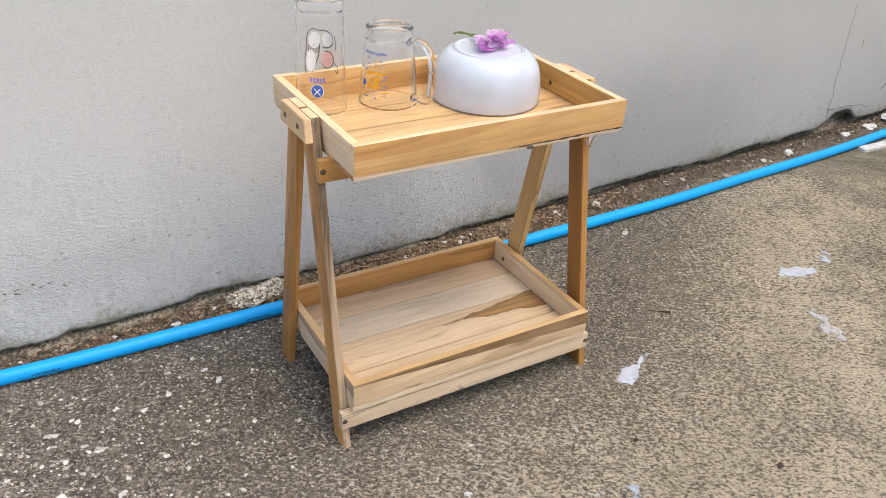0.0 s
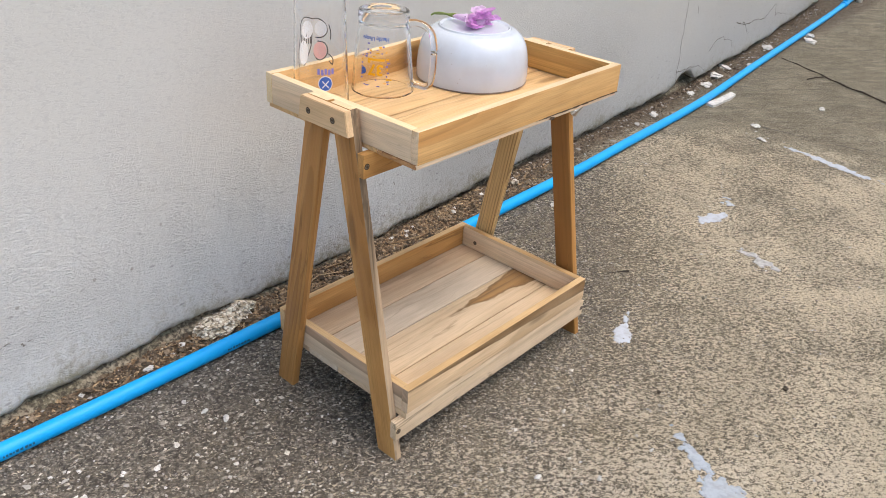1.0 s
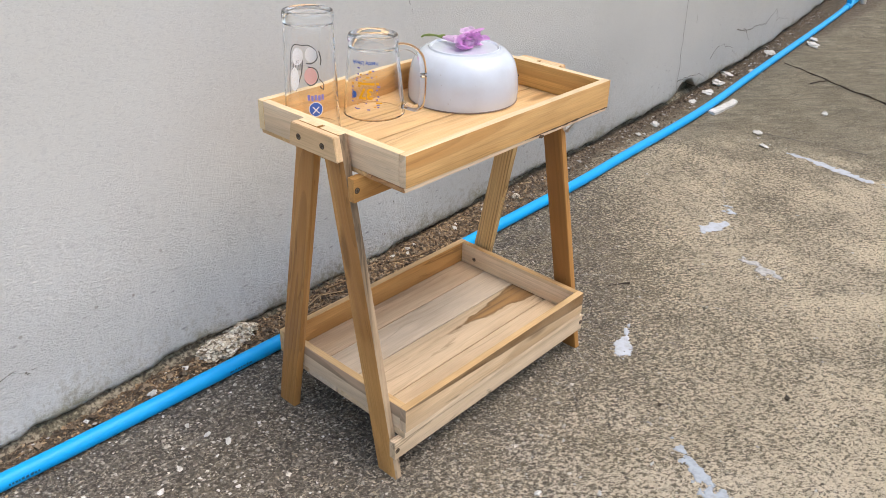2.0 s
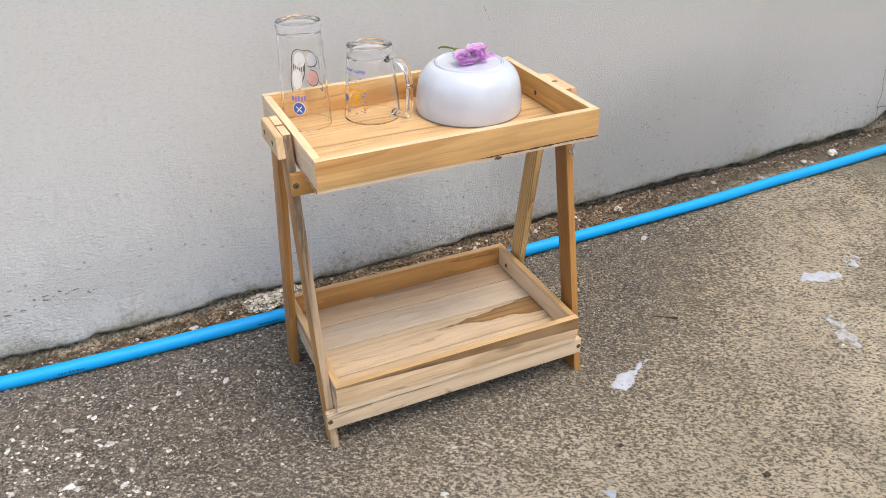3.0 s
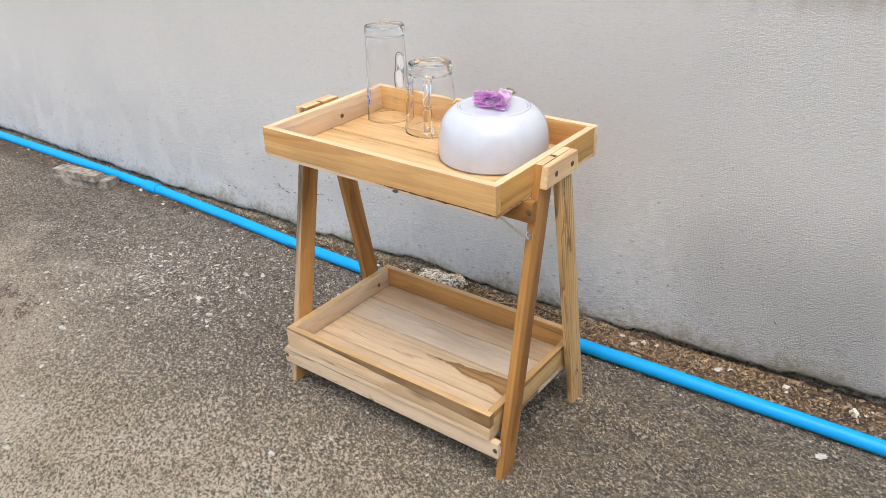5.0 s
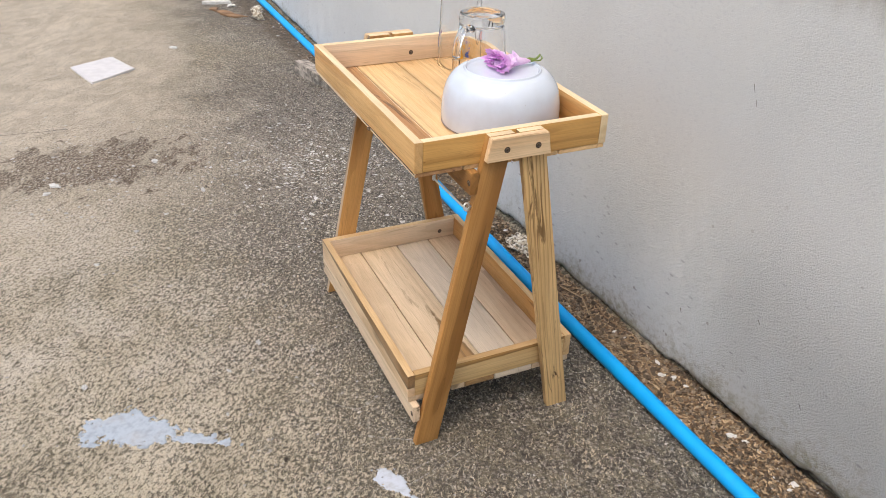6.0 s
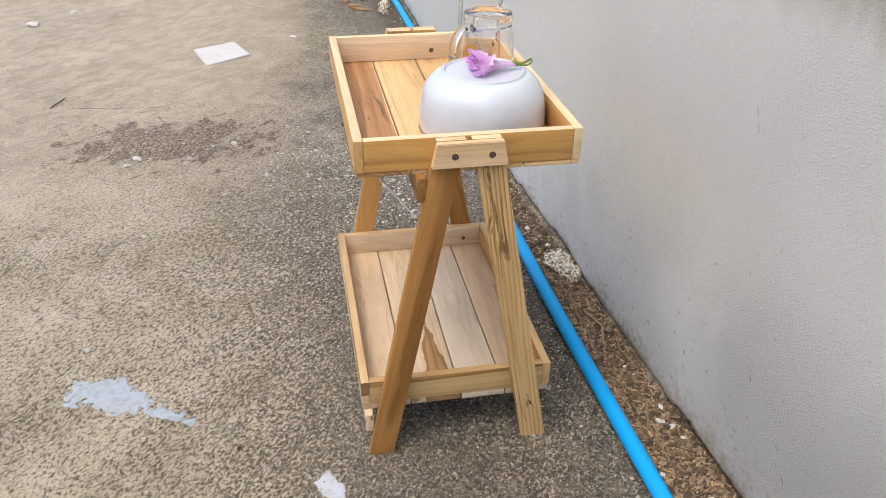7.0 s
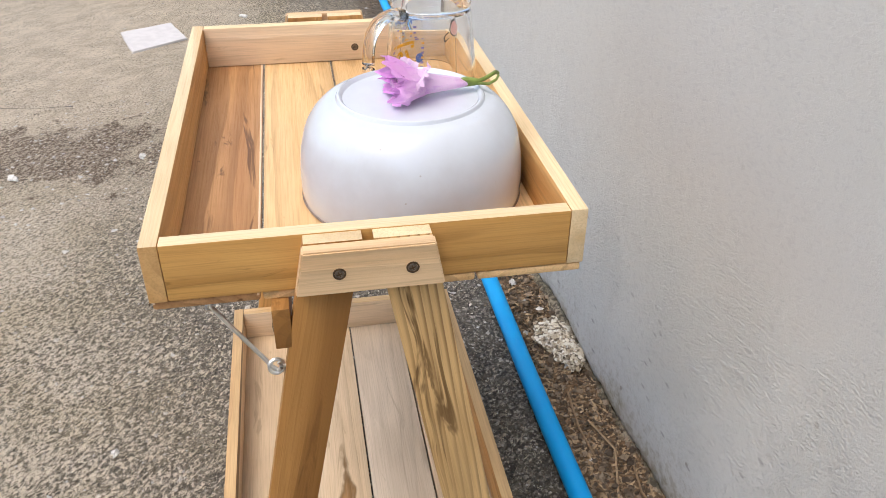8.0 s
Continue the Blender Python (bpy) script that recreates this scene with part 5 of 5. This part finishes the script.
scuff_mat = plain("chalky_scuff", (0.56, 0.52, 0.45), 0.9, 0.2, 200.0)
for k, pts in enumerate(([(0.259, -0.074), (0.277, -0.13), (0.292, -0.191)], [(0.276, -0.076), (0.296, -0.13), (0.312, -0.186)], [(0.242, -0.108), (0.222, -0.155), (0.196, -0.200)], [(0.36, 0.05), (0.46, 0.0), (0.52, -0.07)], [(1.25, 0.04), (1.10, -0.02), (1.0, -0.08)], [(0.49, -0.17), (0.55, -0.28), (0.575, -0.375)], [(0.10, -0.235), (0.125, -0.20), (0.110, -0.165)])):
    rnd = random.Random(k)
    line = smooth_line([(x, y, 0.0) for x, y in pts], 30)
    bm = bmesh.new()
    for a, b in zip(line, line[1:]):
        if rnd.random() < 0.7:
            d = (b - a).normalized()
            n = Vector((-d.y, d.x, 0)) * rnd.uniform(0.0004, 0.0011)
            o = Vector((rnd.uniform(-1, 1), rnd.uniform(-1, 1), 0)) * 0.0006 + Vector((0, 0, 0.0011))
            bm.faces.new([bm.verts.new(q + o) for q in (a - n, b - n, b + n, a + n)])
    part("scuff_mark", bm, scuff_mat, ground, "thin chalky scuff on the concrete")


def slab(name, outline, thick, at, material, label, category, seed=0.0):
    """A flat broken piece with an uneven edge."""
    bm = bmesh.new()
    pts = []
    for (x0, y0), (x1, y1) in zip(outline, outline[1:] + outline[:1]):
        for k in range(6):
            t = k / 6
            q = Vector(((x0 + (x1 - x0) * t) * 40, (y0 + (y1 - y0) * t) * 40, seed))
            pts.append((x0 + (x1 - x0) * t + 0.003 * noise.noise(q), y0 + (y1 - y0) * t + 0.003 * noise.noise(q + Vector((5, 5, 0)))))
    low = [bm.verts.new((x, y, 0)) for x, y in pts]
    top = [bm.verts.new((x * 0.985, y * 0.985, thick)) for x, y in pts]
    bm.faces.new(low[::-1])
    bm.faces.new(top)
    for k in range(len(pts)):
        m = (k + 1) % len(pts)
        bm.faces.new((low[k], low[m], top[m], top[k]))
    bmesh.ops.triangulate(bm, faces=[f for f in bm.faces if len(f.verts) > 4])
    ob = part(name, bm, material, None, "", at)
    return tagged(ob, label, category)


slab("tile_shard", [(-0.048, -0.100), (0.134, -0.042), (0.032, 0.102), (-0.120, 0.041)], 0.0055, pose(-1.820, -0.459, 0.002, 0, 1, 0), tile_mat, "broken flat piece of white tile lying on the concrete", "tile", 1.0)
slab("plaster_shard", [(-0.095, -0.010), (0.02, -0.017), (0.085, -0.014), (0.098, 0.010), (0.0, 0.013), (-0.09, 0.018)], 0.008, pose(1.755, 0.290, 0.0, 0, 0, 2), plaster_chip_mat, "long white plaster shard lying beside the blue pipe", "plaster shard", 2.0)
for k, (x, y, s, rz) in enumerate(((1.60, 0.10, 0.035, 20), (1.50, 0.04, 0.028, 70), (1.95, 0.02, 0.030, 10), (2.85, 0.40, 0.075, 30), (2.95, 0.44, 0.05, 50), (2.55, 0.47, 0.06, 15), (-0.93, -0.635, 0.026, 30), (-0.389, 0.280, 0.017, 0), (-0.78, -0.30, 0.016, 0), (-2.0, -0.2, 0.03, 40), (2.25, 0.40, 0.05, 80), (1.42, 0.365, 0.035, 15), (1.30, 0.355, 0.02, 60), (1.98, 0.425, 0.06, 20), (1.86, 0.40, 0.05, 5), (2.12, 0.455, 0.05, 55), (1.72, 0.392, 0.035, 10), (0.64, 0.199, 0.018, 40), (0.221, 0.335, 0.010, 0), (0.254, 0.320, 0.013, 50), (0.268, 0.335, 0.013, 100), (0.295, 0.340, 0.009, 20), (0.422, 0.330, 0.016, 70), (0.115, 0.318, 0.012, 30), (0.358, 0.279, 0.011, 10), (-0.378, 0.136, 0.010, 0), (-0.364, 0.100, 0.012, 60), (-0.052, -0.380, 0.008, 20), (-0.115, -0.314, 0.011, 0), (0.057, -0.404, 0.007, 0), (-0.101, -0.614, 0.012, 0), (-0.559, -0.084, 0.013, 10), (-2.313, -1.212, 0.06, 20), (-2.475, -1.086, 0.03, 60), (-0.997, -0.389, 0.02, 30), (-0.891, -0.656, 0.016, 80), (-2.62, 0.10, 0.05, 20), (-2.53, 0.12, 0.04, 50), (-2.74, 0.16, 0.05, 10))):
    z = ground_z(x, y) - 0.001
    bm = rock_bm((s * 0.5, s * 0.32, 0.0022 + s * 0.055), k * 1.7, 0.8, 3)
    ob = part("plaster_chip", bm, plaster_chip_mat, None, "", pose(x, y, z + 0.001, 0, 0, rz))
    tagged(ob, "chip of white plaster lying on the concrete", "plaster chip")

plank = slab("timber_offcut", [(-0.10, -0.022), (0.095, -0.03), (0.10, 0.018), (-0.095, 0.026)], 0.024, pose(-1.478, 0.200, 0.0, 0, 0, 20), timber_mat, "grey weathered timber offcut lying beside the pipe", "timber", 3.0)

slab("timber_offcut", [(-0.095, -0.020), (0.085, -0.026), (0.080, 0.014), (-0.09, 0.022)], 0.019, pose(-1.490, 0.190, 0.0235, 0, 0, 12), timber_mat, "grey weathered timber offcut stacked on another beside the pipe", "timber", 5.0)

for x, y, sx, sy, sz, seed, label in ((-0.232, 0.308, 0.052, 0.027, 0.0095, 1.0, "pale crumbling concrete lump against the wall foot"), (-0.178, 0.318, 0.022, 0.016, 0.011, 4.0, "pale crumbling concrete lump against the wall foot"),
                                      (-2.37, 0.20, 0.032, 0.022, 0.020, 3.3, "grey stone beside the pipe"), (-2.29, 0.185, 0.022, 0.018, 0.016, 5.3, "grey stone beside the pipe"),
                                      (0.66, 0.335, 0.009, 0.007, 0.006, 7.7, "small grey stone between pipe and wall")):
    bm = rock_bm((sx, sy, sz), seed, 0.5, 4)
    ob = part("stone", bm, lump_mat, None, "", pose(x, y, ground_z(x, y), 0, 0, (seed * 40) if sx < 0.03 else 4))
    tagged(ob, label, "stone")

twig_pts = [(q.x + 0.012 * noise.noise(q * 14), q.y + 0.008 * noise.noise(q * 19), 0.0045 + 0.002 * noise.noise(q * 11)) for q in smooth_line([(2.459, 0.37, 0.0), (2.415, 0.27, 0.0), (2.35, 0.16, 0.0), (2.275, 0.03, 0.0), (2.205, -0.109, 0.0)], 8)]
twig = part("twig", tube_bm(twig_pts, 0.0027, 8, lambda t: 0.5 + 0.7 * t + 0.25 * math.sin(t * 40)), stick_mat, None)
tagged(twig, "thin dark twig lying on the concrete", "twig")
twig = part("twig", tube_bm([(2.345, 0.15, 0.005), (2.30, 0.17, 0.006), (2.25, 0.185, 0.005)], 0.0022, 8), stick_mat, None)
tagged(twig, "thin dark twig lying on the concrete", "twig")
twig = part("twig", tube_bm([(-1.351, -0.94, 0.003), (-1.385, -0.925, 0.005), (-1.424, -0.914, 0.004)], 0.0018, 8), stick_mat, None)
tagged(twig, "short dark twig lying on the beige concrete", "twig")
twig = part("twig", tube_bm([(0.462, -0.068, 0.002), (0.475, -0.077, 0.004), (0.492, -0.087, 0.003), (0.503, -0.096, 0.004)], 0.0014, 8, lambda t: 0.5 + 1.6 * t ** 3), stick_mat, None)
tagged(twig, "short dark twig with a knob lying on the concrete", "twig")
slab("timber_offcut", [(-0.13, -0.04), (0.12, -0.055), (0.13, 0.03), (-0.12, 0.045)], 0.022, pose(-3.02, 0.045, 0.0, 0, 0, 60), timber_mat, "grey weathered board offcut on rubble by the pipe", "timber", 7.0)
slab("plaster_shard", [(-0.08, -0.012), (0.0, -0.018), (0.085, -0.010), (0.07, 0.014), (-0.07, 0.012)], 0.012, pose(-3.09, -0.11, 0.0, 0, 0, 95), plaster_chip_mat, "long white plaster shard lying on the concrete", "plaster shard", 8.0)
slab("plaster_shard", [(-0.06, -0.012), (0.0, -0.016), (0.065, -0.010), (0.05, 0.014), (-0.05, 0.012)], 0.012, pose(-2.60, 0.07, 0.0, 0, 0, 75), plaster_chip_mat, "white plaster shard among dry leaves on the concrete", "plaster shard", 9.0)


def build_weed(x, y, count, tall, seed):
    """A low tuft of thin bent blades."""
    rnd = random.Random(seed)
    bm = bmesh.new()
    for _ in range(count):
        a, lean, h, w = rnd.uniform(0, 6.3), rnd.uniform(0.1, 0.9), tall * rnd.uniform(0.45, 1.0), rnd.uniform(0.0015, 0.004)
        ox, oy = rnd.gauss(0, tall * 0.25), rnd.gauss(0, tall * 0.25)
        side = Vector((-math.sin(a), math.cos(a), 0)) * w
        rows = []
        for k in range(5):
            t = k / 4
            q = Vector((ox + math.cos(a) * lean * h * t * t, oy + math.sin(a) * lean * h * t * t, h * t * (1 - 0.3 * lean * t)))
            rows.append((bm.verts.new(q - side * (1 - 0.9 * t)), bm.verts.new(q + side * (1 - 0.9 * t))))
        for p, q in zip(rows, rows[1:]):
            bm.faces.new((p[0], p[1], q[1], q[0]))
    ob = part("weed", bm, weed_mat, None, "", pose(x, y, ground_z(x, y) - 0.001))
    return tagged(ob, "low tuft of green weeds growing beside the pipe", "weed")


weed_mat = plain("weed_green", (0.085, 0.115, 0.030), 0.6, 0.25, 60.0)
build_weed(-2.90, 0.185, 110, 0.085, 3)
build_weed(-2.99, 0.165, 70, 0.070, 4)

for x, y, sz in ((0.362, -0.492, 0.006), (0.192, -0.342, 0.004)):
    clod = part("soil_crumb", rock_bm((sz, sz * 0.8, sz * 0.6), x * 9, 0.5, 2), stick_mat, None, "", pose(x, y, ground_z(x, y)))
    tagged(clod, "small dark crumb of soil lying on the concrete", "soil crumb")
for k in range(3):
    x, y = -2.50 + 0.07 * k, 0.04 + 0.03 * k
    slab("dry_leaf", [(-0.06, 0), (0, -0.018), (0.055, 0.004), (0, 0.02)], 0.006, pose(x, y, 0.001, 4, -8 + 7 * k, 35 * k), leaf_mat, "dry curled brown leaf on the concrete", "leaf", k + 0.3)
for k, pts in enumerate(([(-0.06, 0.30), (0.00, 0.315), (0.05, 0.300), (0.10, 0.285)], [(0.02, 0.330), (0.07, 0.322), (0.12, 0.334)], [(0.20, 0.320), (0.26, 0.296), (0.33, 0.300)], [(-0.12, 0.290), (-0.05, 0.283), (0.0, 0.288)])):
    tw = part("dry_stalk", tube_bm([(x, y, ground_z(x, y) + 0.004 + 0.003 * (j % 2)) for j, (x, y) in enumerate(pts)], 0.0016, 6), litter_mat, None)
    tagged(tw, "dry brown plant stalk lying at the wall foot", "plant stalk")


# ---- gravel, grit and litter, too many to count ----
CHIP = [Vector(v) for v in ((1, 0, 0), (-1, 0, 0), (0, 1, 0), (0, -1, 0), (0, 0, 1), (0, 0, -1))]
CHIP_FACES = ((0, 2, 4), (2, 1, 4), (1, 3, 4), (3, 0, 4), (2, 0, 5), (1, 2, 5), (3, 1, 5), (0, 3, 5))


def scatter(name, count, place, size, material, label, category, seed, flat=0.5, sink=0.3, longer=1.0):
    rnd = random.Random(seed)
    verts, faces = [], []
    while len(verts) < count * 6:
        spot = place(rnd)
        if spot is None:
            continue
        x, y = spot
        s = size(rnd)
        m = Euler((rnd.uniform(-0.4, 0.4), rnd.uniform(-0.4, 0.4), rnd.uniform(0, 6.3))).to_matrix()
        z = ground_z(x, y) + s * flat * (1 - 2 * sink)
        k = len(verts)
        st = rnd.uniform(0.6, 1.5) * longer
        for v in CHIP:
            q = m @ Vector((v.x * s * st * rnd.uniform(0.7, 1.2), v.y * s * rnd.uniform(0.7, 1.2), v.z * s * flat * rnd.uniform(0.6, 1.1)))
            verts.append((x + q.x, y + q.y, z + q.z))
        faces += [tuple(k + i for i in f) for f in CHIP_FACES]
    me = bpy.data.meshes.new(name)
    me.from_pydata(verts, [], faces)
    me.materials.append(material)
    return tagged(new(name, me), label, category, kind="stuff")


def near_stand(r):
    x, y = r.uniform(-1.3, 0.75), r.uniform(-0.55, 0.25)
    w = math.exp(-((x + 0.35) / 0.75) ** 2) * (1 if y > -0.1 else math.exp(-((y + 0.1) / 0.25) ** 2))
    return (x, y) if r.random() < w else None


def on_slab(r):
    x, y = r.uniform(-2.4, 1.6), r.uniform(-1.0, 0.27)
    worn = noise.noise(Vector((x * 1.6, y * 1.6, 4.0)))
    near = math.exp(-((x + 0.65) / 0.55) ** 2 - ((y - 0.0) / 0.35) ** 2)
    return (x, y) if r.random() < 0.10 + 0.30 * max(0, worn) + 0.75 * near else None


def white_patch(r):
    return r.choice([(r.gauss(-0.86, 0.20), r.gauss(-0.10, 0.10)), (r.gauss(-0.84, 0.16), r.gauss(0.04, 0.08)), (r.gauss(-0.90, 0.22), r.gauss(-0.12, 0.16)), (r.gauss(-0.80, 0.22), r.gauss(0.02, 0.12)), (r.gauss(-1.0, 0.20), r.gauss(-0.56, 0.14))])


def at_wall(r):
    x = r.uniform(-2.4, 3.6)
    return x, wall_y(x) - abs(r.gauss(0.0, 0.036)) + 0.010


def at_litter(r):
    x = r.gauss(0.12, 0.30)
    return (x, wall_y(x) - r.uniform(-0.01, 0.080))


scatter("gravel", 2600, on_slab, lambda r: min(0.0055, 0.0014 * math.exp(r.gauss(0.25, 0.45))), gravel_mat, "pale gravel bits bedded in the worn concrete", "gravel", 11, 0.4, 0.62)
scatter("gravel", 9000, near_stand, lambda r: min(0.0050, 0.0015 * math.exp(r.gauss(0.1, 0.45))), stone_mix_mat, "mixed grey gravel bits bedded in the worn concrete", "gravel", 15, 0.55, 0.45)
scatter("gravel", 1500, white_patch, lambda r: min(0.0080, 0.0030 * math.exp(r.gauss(0.0, 0.45))), white_grit_mat, "whitish stone chips bedded in the worn concrete", "gravel", 16, 0.35, 0.55)
scatter("grit", 15000, at_wall, lambda r: min(0.007, 0.0016 * math.exp(r.gauss(0.0, 0.5))), grit_mat, "dark grit and soil crumbs along the wall foot", "grit", 12, 0.8, 0.2)
scatter("gravel", 1500, at_wall, lambda r: min(0.009, 0.0022 * math.exp(r.gauss(0.0, 0.6))), gravel_mat, "pale mortar crumbs along the wall foot", "gravel", 13, 0.5, 0.3)
scatter("plant_litter", 9000, at_litter, lambda r: r.uniform(0.0009, 0.0032), litter_mat, "dry brown plant litter heaped at the wall foot", "plant litter", 14, 0.22, -0.6)
scatter("plant_litter", 5000, at_litter, lambda r: r.uniform(0.0010, 0.0030), litter_mat, "dry brown plant shreds heaped at the wall foot", "plant litter", 17, 0.35, -0.9, 2.6)
scatter("grit", 2200, at_litter, lambda r: min(0.0065, 0.0026 * math.exp(r.gauss(0.0, 0.4))), grit_mat, "dark soil crumbs heaped in the litter at the wall foot", "grit", 18, 0.8, -0.1)
